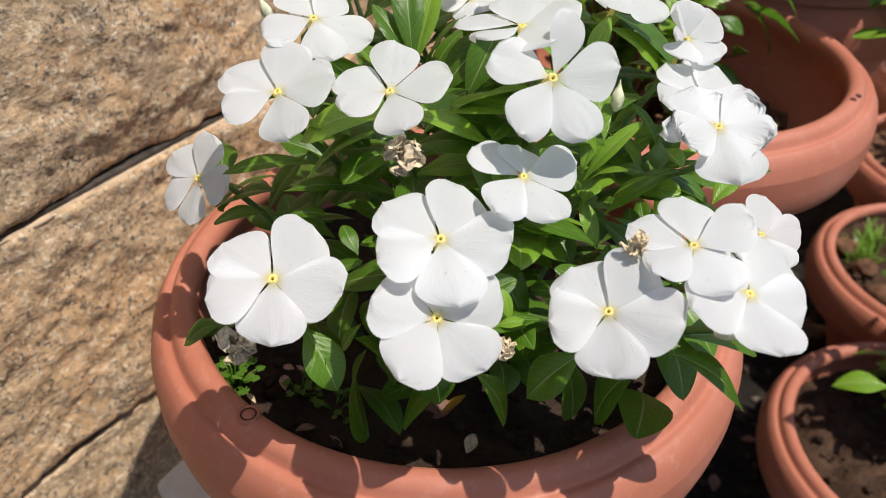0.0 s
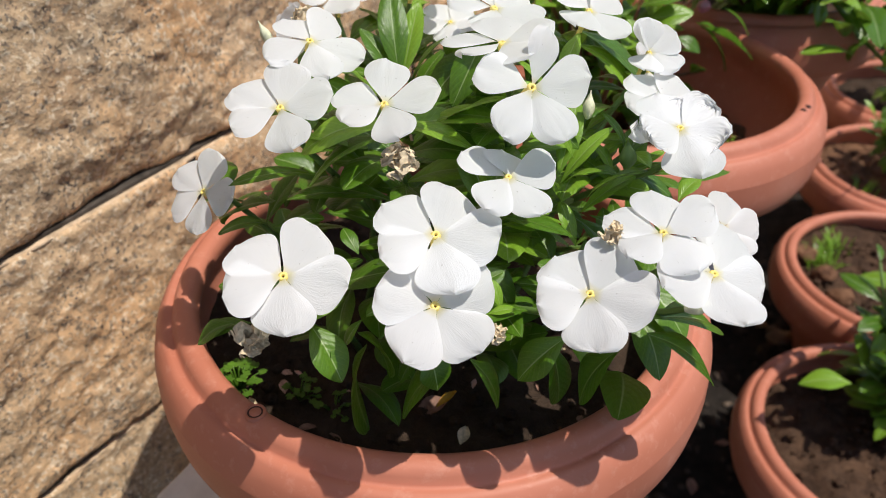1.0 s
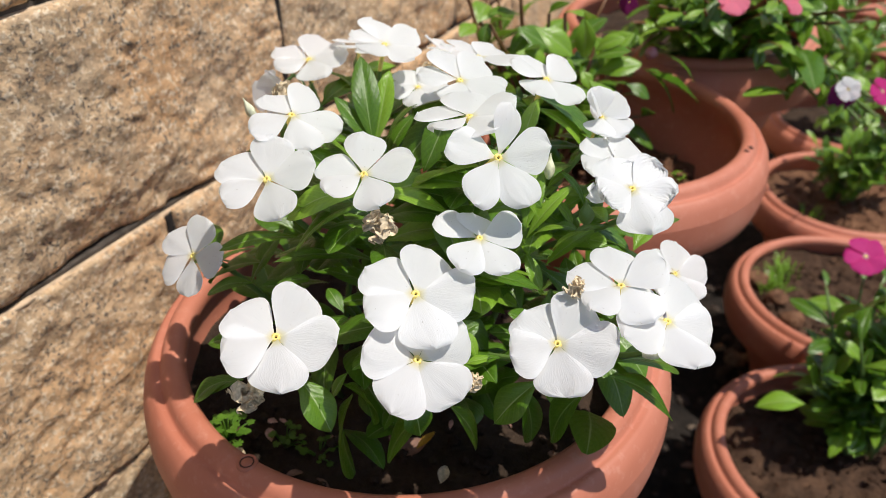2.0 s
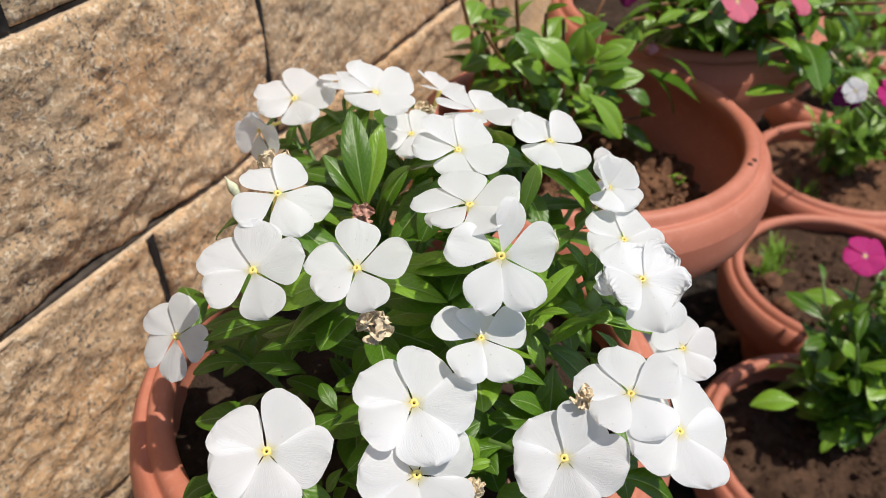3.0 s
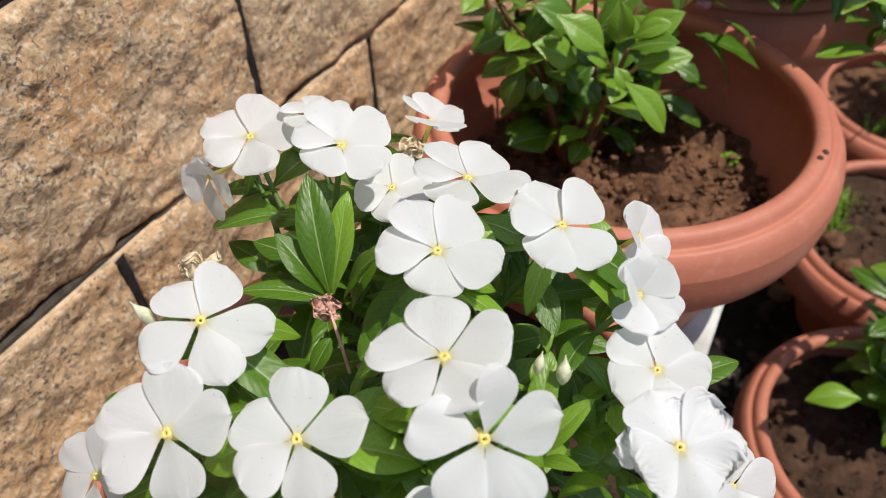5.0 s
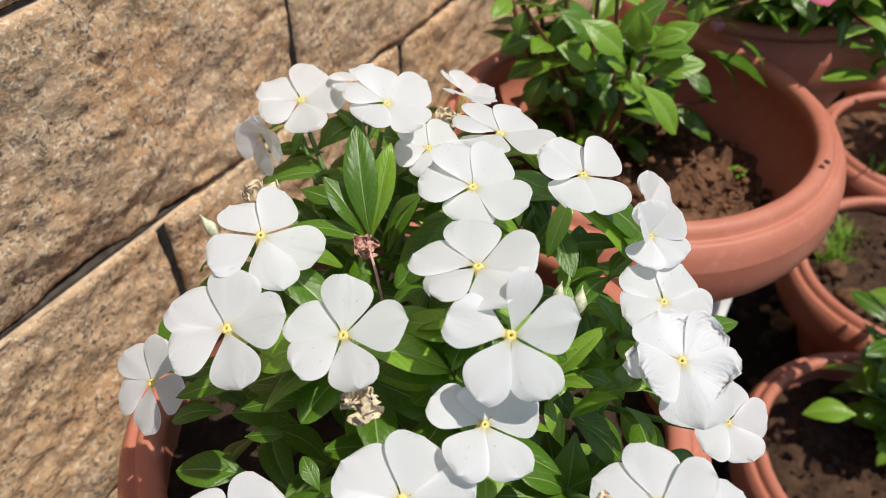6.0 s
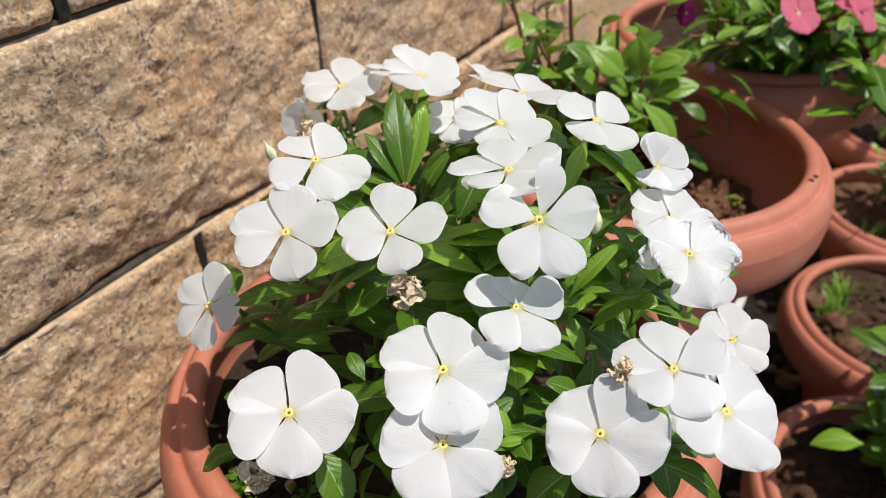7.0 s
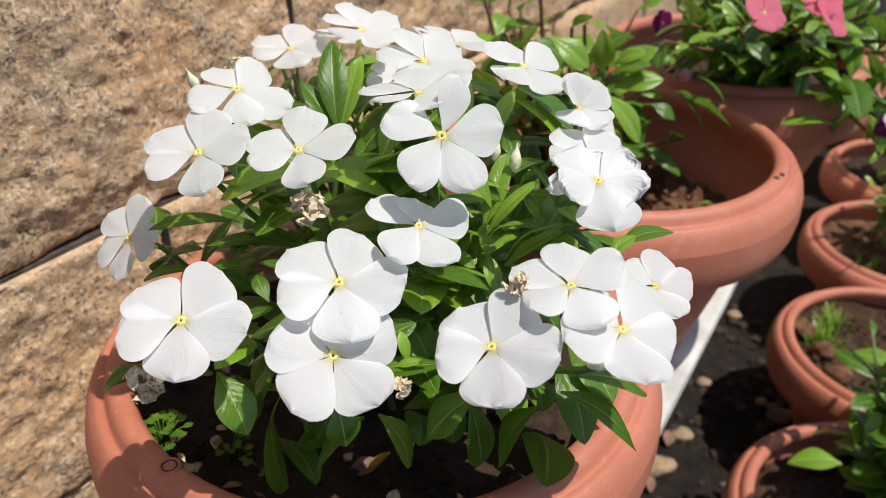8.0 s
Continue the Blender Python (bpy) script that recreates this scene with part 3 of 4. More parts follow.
flower(vinca, (0.0370, 0.2185, 0.6196), (0.270, -0.339, 0.901), 0.0190, 159, (1.05, 0.69, 1.02, 1.07, 1.00), (-8, 5, -0, -7, 3), (7, 4, 18, 10, 2), width=0.86)
flower(vinca, (0.0450, 0.2301, 0.6483), (0.218, -0.726, 0.652), 0.0225, 153, (0.97, 1.00, 1.00, 1.03, 1.01), (3, -9, -2, -3, 8), (1, 20, 11, 13, 6), width=0.84, widths=(0.92, 0.6, 0.95, 0.84, 0.84))
flower(vinca, (-0.0058, 0.2417, 0.6372), (-0.181, -0.319, 0.930), 0.0210, 146, (0.97, 1.02, 1.04, 0.96, 0.98), (6, 6, 2, -7, -0), (12, 15, 5, 6, 23), width=0.80)
flower(vinca, (-0.0447, 0.2510, 0.6321), (-0.209, -0.393, 0.896), 0.0222, 143, (1.03, 0.99, 0.97, 1.01, 0.95), (3, 5, 4, -4, -8), (12, 13, 7, 5, 18), width=0.84)
flower(vinca, (-0.0835, 0.2652, 0.5878), (-0.467, -0.576, 0.671), 0.0194, 125, (0.99, 0.98, 0.96, 1.04, 0.96), (7, 8, -4, -4, -1), (9, 10, 9, 11, 7), width=0.82)
flower(vinca, (-0.0354, 0.2804, 0.6462), (0.259, -0.424, 0.868), 0.0205, 135, (0.82, 1.00, 1.14, 1.13, 1.05), (-6, 0, -6, 7, 3), (-5, 0, 1, 15, 1), width=0.80)
flower(vinca, (0.0868, 0.1932, 0.6117), (-0.121, -0.205, 0.971), 0.0198, 150, (1.07, 1.02, 1.04, 1.01, 0.94), (-0, 8, 8, -5, -8), (10, 8, 15, 4, 11), width=0.88)
flower(vinca, (0.1022, 0.1825, 0.6022), (0.239, -0.237, 0.942), 0.0219, 128, (1.00, 1.05, 0.87, 1.04, 1.06), (0, -6, 4, 4, -1), (0, 10, 6, 8, 4), width=1.0)
flower(vinca, (-0.0343, 0.3949, 0.6273), (-0.026, -0.243, 0.970), 0.0224, 142, (1.01, 1.01, 1.03, 1.03, 0.99), (3, 3, 2, -6, -4), (8, 10, 11, 8, 13), width=0.92)
flower(vinca, (0.0070, 0.3570, 0.6480), (0.200, -0.116, 0.973), 0.0211, 98, (1.10, 1.05, 0.96, 0.87, 0.90), (6, 7, 2, -10, -10), (15, 17, 8, 9, 10), width=0.92)
flower(vinca, (0.0380, 0.2937, 0.6532), (0.238, -0.211, 0.948), 0.0208, 116, (0.99, 1.05, 1.04, 0.76, 0.99), (-1, 9, 1, -2, -11), (14, 13, 14, -7, 2), width=0.9)
flower(vinca, (0.0370, 0.2516, 0.6552), (-0.181, 0.008, 0.983), 0.0211, 78, (1.04, 1.01, 0.99, 0.97, 1.07), (11, -2, -6, -7, 4), (12, 10, 6, 14, 8), width=0.88)
flower(vinca, (0.0513, 0.3306, 0.6496), (0.173, 0.114, 0.978), 0.0218, 110, (1.04, 0.98, 1.05, 1.02, 0.96), (-1, 18, 4, -17, -4), (12, 13, 12, 9, 14), width=0.9)
flower(vinca, (0.0797, 0.3064, 0.6470), (0.264, -0.231, 0.937), 0.0201, 101, (0.99, 1.01, 1.03, 1.07, 1.05), (5, 14, -2, -8, -1), (3, 13, 4, 10, 17), width=0.9)
flower(vinca, (0.1308, 0.2440, 0.5775), (0.154, -0.455, 0.877), 0.0168, 74, (1, 1, 1, 1, 1), (0, 0, 0, 0, 0), (12, 12, 12, 12, 12), width=0.95)
flower(vinca, (0.1002, 0.2318, 0.6303), (-0.075, -0.395, 0.915), 0.0192, 105, (0.95, 0.95, 0.92, 1.18, 0.78), (0, -4, 6, 26, 22), (6, 4, 4, 2, 14), ruffle=0.056, width=1.12, extra=3)
flower(vinca, (0.1190, 0.3380, 0.6050), (0.45, -0.35, 0.80), 0.0160, 110, lifts=(35, 10, 5, 15, 40), ruffle=0.014)
flower(vinca, (0.1000, 0.2810, 0.6385), (0.15, -0.35, 0.92), 0.0150, 100, lifts=(55, 30, 10, 15, 58), ruffle=0.016)
flower(vinca, (0.1019, 0.2600, 0.6270), (0.10, -0.30, 0.95), 0.0178, 126, lifts=(10, 8, 5, 8, 12), ruffle=0.014)
flower(vinca, (0.0420, 0.3970, 0.6260), (0.35, 0.25, 0.90), 0.0165, 95, lifts=(30, 25, 15, 15, 28))
flower(vinca, (0.0238, 0.3592, 0.6235), (0.05, -0.35, 0.93), 0.0165, 120)
flower(vinca, (-0.0530, 0.3870, 0.6150), (-0.60, -0.66, 0.12), 0.0180, 130, (0.6, 0.55, 1.0, 1.1, 0.9), lifts=(30, 22, 12, 14, 24))
flower(vinca, (-0.0060, 0.3990, 0.6330), (0.10, 0.10, 0.98), 0.0160, 80)

leaf(vinca, (-0.0370, 0.2070, 0.5650), (-0.0250, 0.1930, 0.5470), 0.55)
leaf(vinca, (-0.0190, 0.2060, 0.5600), (-0.0080, 0.2110, 0.5300), 0.60)
leaf(vinca, (-0.0160, 0.2100, 0.5500), (-0.0180, 0.2100, 0.5000), 0.50)
leaf(vinca, (0.0080, 0.1950, 0.5600), (0.0110, 0.1890, 0.5450), 0.80)
leaf(vinca, (0.0170, 0.1990, 0.5500), (-0.0030, 0.1990, 0.5190), 0.45)
leaf(vinca, (0.0230, 0.1900, 0.5600), (0.0340, 0.1880, 0.5360), 0.55)
leaf(vinca, (0.0580, 0.1900, 0.5700), (0.0400, 0.1840, 0.5540), 0.65)
leaf(vinca, (0.0560, 0.2090, 0.5500), (0.0610, 0.2040, 0.5200), 0.45)
leaf(vinca, (0.0800, 0.1940, 0.5600), (0.0670, 0.1940, 0.5300), 0.55)
leaf(vinca, (0.0800, 0.1910, 0.5500), (0.0870, 0.2030, 0.5080), 0.45)
leaf(vinca, (0.0860, 0.1880, 0.5720), (0.1150, 0.1860, 0.5460), 0.40)
leaf(vinca, (0.0890, 0.1930, 0.5750), (0.1210, 0.2070, 0.5550), 0.50)
leaf(vinca, (-0.0650, 0.2060, 0.5670), (-0.0790, 0.2030, 0.5590), 0.70)
leaf(vinca, (0.0240, 0.1890, 0.5800), (0.0390, 0.1980, 0.5750), 0.50)
leaf(vinca, (0.0320, 0.2280, 0.5900), (0.0560, 0.2300, 0.5900), 0.50)
leaf(vinca, (0.0240, 0.2410, 0.5700), (0.0420, 0.2200, 0.5550), 0.45)
leaf(vinca, (-0.0350, 0.2570, 0.6000), (-0.0680, 0.2470, 0.6020), 0.35)
leaf(vinca, (-0.0560, 0.2690, 0.5800), (-0.0830, 0.2830, 0.5600), 0.60)
leaf(vinca, (-0.0470, 0.1990, 0.5700), (-0.0390, 0.2070, 0.5650), 0.90)
leaf(vinca, (-0.0040, 0.2440, 0.5950), (-0.0490, 0.2650, 0.5850), 0.30)
leaf(vinca, (-0.0150, 0.2630, 0.6000), (-0.0370, 0.2850, 0.6100), 0.45)
leaf(vinca, (-0.0310, 0.2130, 0.5750), (-0.0220, 0.2170, 0.5800), 0.50)
leaf(vinca, (-0.0230, 0.3740, 0.6000), (-0.0580, 0.3830, 0.5900), 0.50)
leaf(vinca, (-0.0010, 0.3140, 0.6100), (-0.0330, 0.3160, 0.6190), 0.35)
leaf(vinca, (-0.0030, 0.3310, 0.6100), (-0.0320, 0.3450, 0.6150), 0.40)
leaf(vinca, (-0.0270, 0.3920, 0.6000), (-0.0460, 0.3920, 0.5950), 0.50)
leaf(vinca, (-0.0290, 0.3960, 0.6000), (-0.0180, 0.4090, 0.6100), 0.50)
leaf(vinca, (0.0690, 0.3060, 0.6100), (0.1010, 0.3090, 0.6100), 0.30)
leaf(vinca, (0.0740, 0.2940, 0.6000), (0.0900, 0.2930, 0.6100), 0.45)
leaf(vinca, (0.0070, 0.2800, 0.6100), (0.0210, 0.2790, 0.6200), 0.60)
leaf(vinca, (0.0570, 0.3130, 0.6100), (0.0690, 0.3460, 0.6200), 0.35)
leaf(vinca, (0.0200, 0.3240, 0.6000), (0.0280, 0.3200, 0.6050), 0.80)
leaf(vinca, (0.0820, 0.2830, 0.6000), (0.0850, 0.2680, 0.5900), 0.40)
leaf(vinca, (0.0840, 0.2430, 0.6050), (0.0740, 0.2480, 0.6050), 0.70)
leaf(vinca, (0.0730, 0.2380, 0.5900), (0.0900, 0.2350, 0.5750), 0.35)
leaf(vinca, (0.0880, 0.2370, 0.6000), (0.1010, 0.2320, 0.5800), 0.30)
leaf(vinca, (-0.0013, 0.3150, 0.6130), (-0.0052, 0.3440, 0.6480), 0.32)
leaf(vinca, (-0.0005, 0.3165, 0.6120), (0.0085, 0.3390, 0.6420), 0.30, light=True)
leaf(vinca, (-0.0020, 0.3160, 0.6110), (-0.0190, 0.3300, 0.6330), 0.40)
leaf(vinca, (0.0036, 0.3180, 0.6050), (0.0201, 0.3145, 0.6343), 0.45)
leaf(vinca, (0.1250, 0.2880, 0.5700), (0.1535, 0.2978, 0.5722), 0.40)
leaf(vinca, (0.062, 0.252, 0.600), (0.072, 0.275, 0.622), 0.35, light=True)
leaf(vinca, (0.063, 0.250, 0.598), (0.083, 0.258, 0.618), 0.35, light=True)
leaf(vinca, (0.062, 0.248, 0.596), (0.052, 0.240, 0.606), 0.35, light=True)
leaf(vinca, (0.064, 0.249, 0.598), (0.076, 0.238, 0.610), 0.35, light=True)
leaf(vinca, (0.070, 0.240, 0.592), (0.083, 0.232, 0.612), 0.35, light=True)
leaf(vinca, (0.070, 0.240, 0.590), (0.092, 0.247, 0.602), 0.35, light=True)

leaf(vinca, (0.0870, 0.2630, 0.5920), (0.0790, 0.2680, 0.6050), 0.50, light=True)
leaf(vinca, (0.0950, 0.2660, 0.5900), (0.1010, 0.2830, 0.6050), 0.50)
leaf(vinca, (0.0730, 0.2680, 0.5920), (0.0780, 0.2800, 0.6040), 0.45)
leaf(vinca, (0.0740, 0.2710, 0.5900), (0.0630, 0.2450, 0.5920), 0.60, light=True)
leaf(vinca, (0.0930, 0.2640, 0.5900), (0.1100, 0.2700, 0.6000), 0.30, light=True)
leaf(vinca, (0.1010, 0.2650, 0.5900), (0.1130, 0.2560, 0.5970), 0.35)
leaf(vinca, (0.0780, 0.2800, 0.6050), (0.0870, 0.2810, 0.6120), 0.45, light=True)
leaf(vinca, (0.0880, 0.2670, 0.5800), (0.1090, 0.2540, 0.5850), 0.35)
leaf(vinca, (0.1140, 0.2540, 0.5850), (0.1260, 0.2640, 0.5900), 0.50, light=True)
leaf(vinca, (0.0880, 0.3210, 0.6100), (0.0990, 0.3070, 0.6150), 0.35)
leaf(vinca, (0.0930, 0.2650, 0.5920), (0.0950, 0.2730, 0.6040), 0.22, light=True)
leaf(vinca, (0.0820, 0.2660, 0.5920), (0.0690, 0.2550, 0.5980), 0.30, light=True)
leaf(vinca, (-0.0430, 0.2660, 0.5950), (-0.0730, 0.2670, 0.5900), 0.35)
leaf(vinca, (-0.0170, 0.2490, 0.5950), (-0.0470, 0.2460, 0.5950), 0.28)
leaf(vinca, (-0.0590, 0.2600, 0.5750), (-0.0800, 0.2600, 0.5700), 0.45)
leaf(vinca, (-0.0450, 0.2380, 0.5900), (-0.0310, 0.2370, 0.5920), 0.45)
leaf(vinca, (-0.0590, 0.2080, 0.5650), (-0.0780, 0.2060, 0.5600), 0.50)
leaf(vinca, (-0.0290, 0.2020, 0.5600), (-0.0320, 0.1990, 0.5500), 0.70)
leaf(vinca, (-0.0170, 0.2080, 0.5650), (-0.0240, 0.2050, 0.5550), 0.50)
leaf(vinca, (0.0340, 0.1940, 0.5800), (0.0310, 0.1990, 0.5900), 0.40, light=True)
leaf(vinca, (0.0290, 0.1920, 0.5800), (0.0390, 0.1920, 0.5820), 0.50, light=True)
leaf(vinca, (0.0370, 0.2260, 0.5950), (0.0490, 0.2210, 0.5950), 0.50, light=True)
leaf(vinca, (0.0070, 0.2650, 0.6000), (0.0180, 0.2620, 0.6000), 0.60)
leaf(vinca, (-0.0170, 0.2160, 0.5900), (-0.0230, 0.2260, 0.5950), 0.50)
leaf(vinca, (0.0050, 0.3190, 0.6000), (0.0210, 0.3330, 0.6220), 0.32)
leaf(vinca, (-0.0030, 0.3240, 0.6050), (-0.0310, 0.3440, 0.6100), 0.33)
leaf(vinca, (-0.0050, 0.3220, 0.6020), (-0.0340, 0.3190, 0.6080), 0.30)
leaf(vinca, (-0.0210, 0.3750, 0.6000), (-0.0520, 0.3700, 0.6000), 0.35)
leaf(vinca, (0.0050, 0.3790, 0.6000), (0.0230, 0.3800, 0.6100), 0.50)
leaf(vinca, (0.0050, 0.3660, 0.6000), (0.0220, 0.3570, 0.6150), 0.50)
leaf(vinca, (0.0090, 0.2760, 0.6150), (0.0200, 0.2780, 0.6200), 0.60)
leaf(vinca, (0.0740, 0.2860, 0.6050), (0.0750, 0.2980, 0.6100), 0.40, light=True)
leaf(vinca, (0.0680, 0.2760, 0.6000), (0.0690, 0.2830, 0.6050), 0.40, light=True)
leaf(vinca, (0.0720, 0.2760, 0.6000), (0.0830, 0.2810, 0.6050), 0.45, light=True)
leaf(vinca, (0.0040, 0.2800, 0.6000), (0.0100, 0.2840, 0.6050), 0.50, light=True)
leaf(vinca, (-0.0110, 0.2930, 0.5950), (-0.0020, 0.3020, 0.6050), 0.50)
leaf(vinca, (0.0700, 0.3130, 0.6050), (0.0900, 0.3130, 0.6050), 0.30)
leaf(vinca, (0.0710, 0.3170, 0.6050), (0.0670, 0.3300, 0.6100), 0.40)
leaf(vinca, (-0.0280, 0.2930, 0.5900), (-0.0170, 0.2950, 0.5950), 0.40, light=True)
leaf(vinca, (-0.0360, 0.3010, 0.5850), (-0.0220, 0.3190, 0.5900), 0.30)

leaf(vinca, (0.0890, 0.2600, 0.5850), (0.1250, 0.2600, 0.5720), 0.35, light=True)
leaf(vinca, (0.0950, 0.2690, 0.5900), (0.1150, 0.2620, 0.5800), 0.45)
leaf(vinca, (0.1050, 0.2730, 0.5800), (0.1140, 0.2600, 0.5650), 0.50)
leaf(vinca, (0.0910, 0.2810, 0.5900), (0.0820, 0.2610, 0.5850), 0.45, light=True)
leaf(vinca, (0.0690, 0.2380, 0.5750), (0.0630, 0.2490, 0.5900), 0.40, light=True)
leaf(vinca, (0.0810, 0.2710, 0.5950), (0.0960, 0.2730, 0.6050), 0.40, light=True)

leaf(vinca, (0.0950, 0.2350, 0.5600), (0.1120, 0.2120, 0.5450), 0.55)
leaf(vinca, (0.1050, 0.2400, 0.5600), (0.1280, 0.2280, 0.5450), 0.50)
leaf(vinca, (0.0900, 0.2250, 0.5550), (0.1000, 0.2000, 0.5350), 0.50)
leaf(vinca, (0.1080, 0.2450, 0.5550), (0.1310, 0.2450, 0.5400), 0.50)
leaf(vinca, (0.0710, 0.2550, 0.5780), (0.0940, 0.2430, 0.5560), 0.45)
leaf(vinca, (0.0750, 0.2460, 0.5720), (0.0720, 0.2340, 0.5450), 0.45)
leaf(vinca, (0.0620, 0.2450, 0.5600), (0.0550, 0.2590, 0.5700), 0.55)
leaf(vinca, (0.0680, 0.2690, 0.5750), (0.0750, 0.2570, 0.5650), 0.60)
leaf(vinca, (0.0870, 0.2560, 0.5650), (0.0860, 0.2660, 0.5750), 0.60)
leaf(vinca, (0.0640, 0.2500, 0.5560), (0.0820, 0.2360, 0.5520), 0.60)
leaf(vinca, (0.0900, 0.2520, 0.5500), (0.0780, 0.2330, 0.5480), 0.60)


def crown_height(x, y):
    """How high the leaves reach: just under the flowers near by."""
    total, weight = 0.0, 0.0
    for c, n, who, r in FLOWERS:
        if who is vinca:
            w = 1 / ((c.x - x) ** 2 + (c.y - y) ** 2 + 2e-4)
            total, weight = total + c.z * w, weight + w
    return total / weight


def covers(base, tip):
    """Whether a leaf from base to tip would lie over the face of a flower."""
    for c, n, who, r in FLOWERS:
        for u in (0.2, 0.4, 0.6, 0.8, 1.0):
            q = base.lerp(tip, u) + Vector((0, 0, 0.008 * math.sin(3.1 * u))) - c
            up = q.dot(n)
            if -0.006 < up < 0.06 and (q - n * up).length < r * 1.25 + 0.006:
                return True
    return False


def hides(base, tip):
    """Whether a leaf from base to tip would lie over the withered flower."""
    for u in (0.0, 0.2, 0.4, 0.6, 0.8, 1.0):
        q = base.lerp(tip, u) - Vector((-0.001, 0.3085, 0.6130))
        if q.z > -0.004 and math.hypot(q.x, q.y + 0.5 * q.z) < 0.013:
            return True
    return False


def fill_vinca():
    rnd = random.Random(5)
    base = POT_1 + Vector((0, 0.005, 0.126))
    knots = []
    for c, n, who, r in FLOWERS:
        if who is not vinca:
            continue
        foot = base + Vector((rnd.uniform(-0.04, 0.04), rnd.uniform(-0.04, 0.04), -0.004))
        under = c - n * 0.020
        mid = foot.lerp(under, 0.55) + Vector((0, 0, 0.012))
        line = [foot, mid, under, c - n * 0.003]
        bm = bmesh.new()
        tube(bm, line, 0.0019, 0.0009, 6, 10)
        part("stem", bm, STEM, vinca)
        pts = smooth_line(line, 10)
        knots += [(pts[k], (pts[k + 1] - pts[k - 1]).normalized()) for k in (3, 4, 5, 6, 7, 8)]
    centre = Vector((0.012, 0.300, 0))
    for p, way in knots:
        turn = rnd.uniform(0, 360)
        for half in (0, 120, 240):
            a = radians(turn + half + rnd.uniform(-20, 20))
            side = Vector((math.cos(a), math.sin(a), 0))
            out = Vector((p.x - centre.x, p.y - centre.y, 0))
            d = (side + out * 7 + Vector((0, 0, rnd.uniform(0.0, 0.55)))).normalized()
            length = rnd.uniform(0.025, 0.039)
            tip = p + d * length
            top = crown_height(tip.x, tip.y) - 0.013
            if tip.z > top:
                tip.z = top - rnd.uniform(0, 0.01)
            reach = (Vector((tip.x, tip.y, 0)) - centre).length
            if reach > 0.118 or tip.y < 0.196 or (tip.x < -0.045 and tip.y < 0.30) or covers(p, tip):
                continue
            young = tip.x > 0.052 and 0.222 < tip.y < 0.31
            if young:
                tip = p.lerp(tip, 0.8)
            shape = (rnd.choice((0.3, 0.3, 0.4) if young else (0.4, 0.4, 0.5)), rnd.uniform(-25, 25), rnd.choice((0.1, 0.2, 0.3)), rnd.random() < (0.62 if young else 0.22))
            if not hides(p, tip):
                leaf(vinca, p, tip, *shape)
    # low leaves that shade the soil
    for k in range(70):
        a, r = rnd.uniform(0, 2 * math.pi), 0.10 * math.sqrt(rnd.random())
        p = centre + Vector((r * math.cos(a), r * math.sin(a), 0))
        p.z = rnd.uniform(0.50, 0.565)
        b = a + rnd.uniform(-1.2, 1.2)
        tip = p + Vector((math.cos(b), math.sin(b), rnd.uniform(-0.4, 0.5))).normalized() * rnd.uniform(0.024, 0.035)
        if tip.y < 0.205 or (tip - Vector((centre.x, centre.y, tip.z))).length > 0.115 or covers(p, tip):
            continue
        leaf(vinca, p, tip, 0.5, rnd.uniform(-30, 30), 0.2)


fill_vinca()


def bud(parent, foot, tip, size, material, label):
    """A twisted, pointed flower bud on its green tube."""
    foot, tip = Vector(foot), Vector(tip)
    bm = bmesh.new()
    n, sides = 10, 10
    way = tip - foot
    x = way.normalized().orthogonal()
    y = way.normalized().cross(x)
    rings = []
    for k in range(n + 1):
        u = k / n
        r = size * (0.35 + 0.65 * math.sin(math.pi * min(1, u * 1.15)) ** 0.8) * (1 - 0.75 * max(0, u - 0.55) / 0.45)
        rings.append([bm.verts.new(foot + way * u + r * (1 + 0.16 * math.sin(5 * a + u * 5)) * (x * math.cos(a) + y * math.sin(a))) for a in (2 * math.pi * i / sides for i in range(sides))])
    for a, b in zip(rings, rings[1:]):
        for i in range(sides):
            bm.faces.new((a[i], a[(i + 1) % sides], b[(i + 1) % sides], b[i]))
    bm.faces.new(rings[-1])
    part("bud", bm, material, parent, label)


def dry_flower(parent, place, size, material, label, seed):
    """A shrivelled flower: a few pleated, crumpled petals hanging together."""
    rnd = random.Random(seed)
    bm = bmesh.new()
    for k in range(6):
        d = Vector((rnd.uniform(-1, 1), rnd.uniform(-1, 0.6), rnd.uniform(-0.9, 0.6))).normalized()
        x, s = d, d.orthogonal().normalized()
        o = d.cross(s)
        ph = rnd.uniform(0, 6)
        long = size * rnd.uniform(0.75, 1.1)

        def crumple(u, v, h):
            rough = noise.noise(Vector((u * 5, v * 4, ph)))
            pleat = 0.055 * math.sin(v * 15 + ph + 2 * rough) * (0.3 + u)
            return (Vector(place) + x * long * u * (1 - 0.25 * u + 0.12 * rough * u) + s * (v * h * (1 + 0.3 * rough) + 0.15 * size * math.sin(u * 6 + ph))
                    + o * size * (0.16 * math.sin(v * 3 + ph) * u + 0.13 * math.sin(u * 8 + v * 3 + ph) + pleat + 0.14 * rough))

        blade(bm, lambda u: 0.42 * size * math.sin(math.pi * (0.12 + 0.80 * u)), 14, 18, crumple)
    part("dried_flower", bm, material, parent, label)


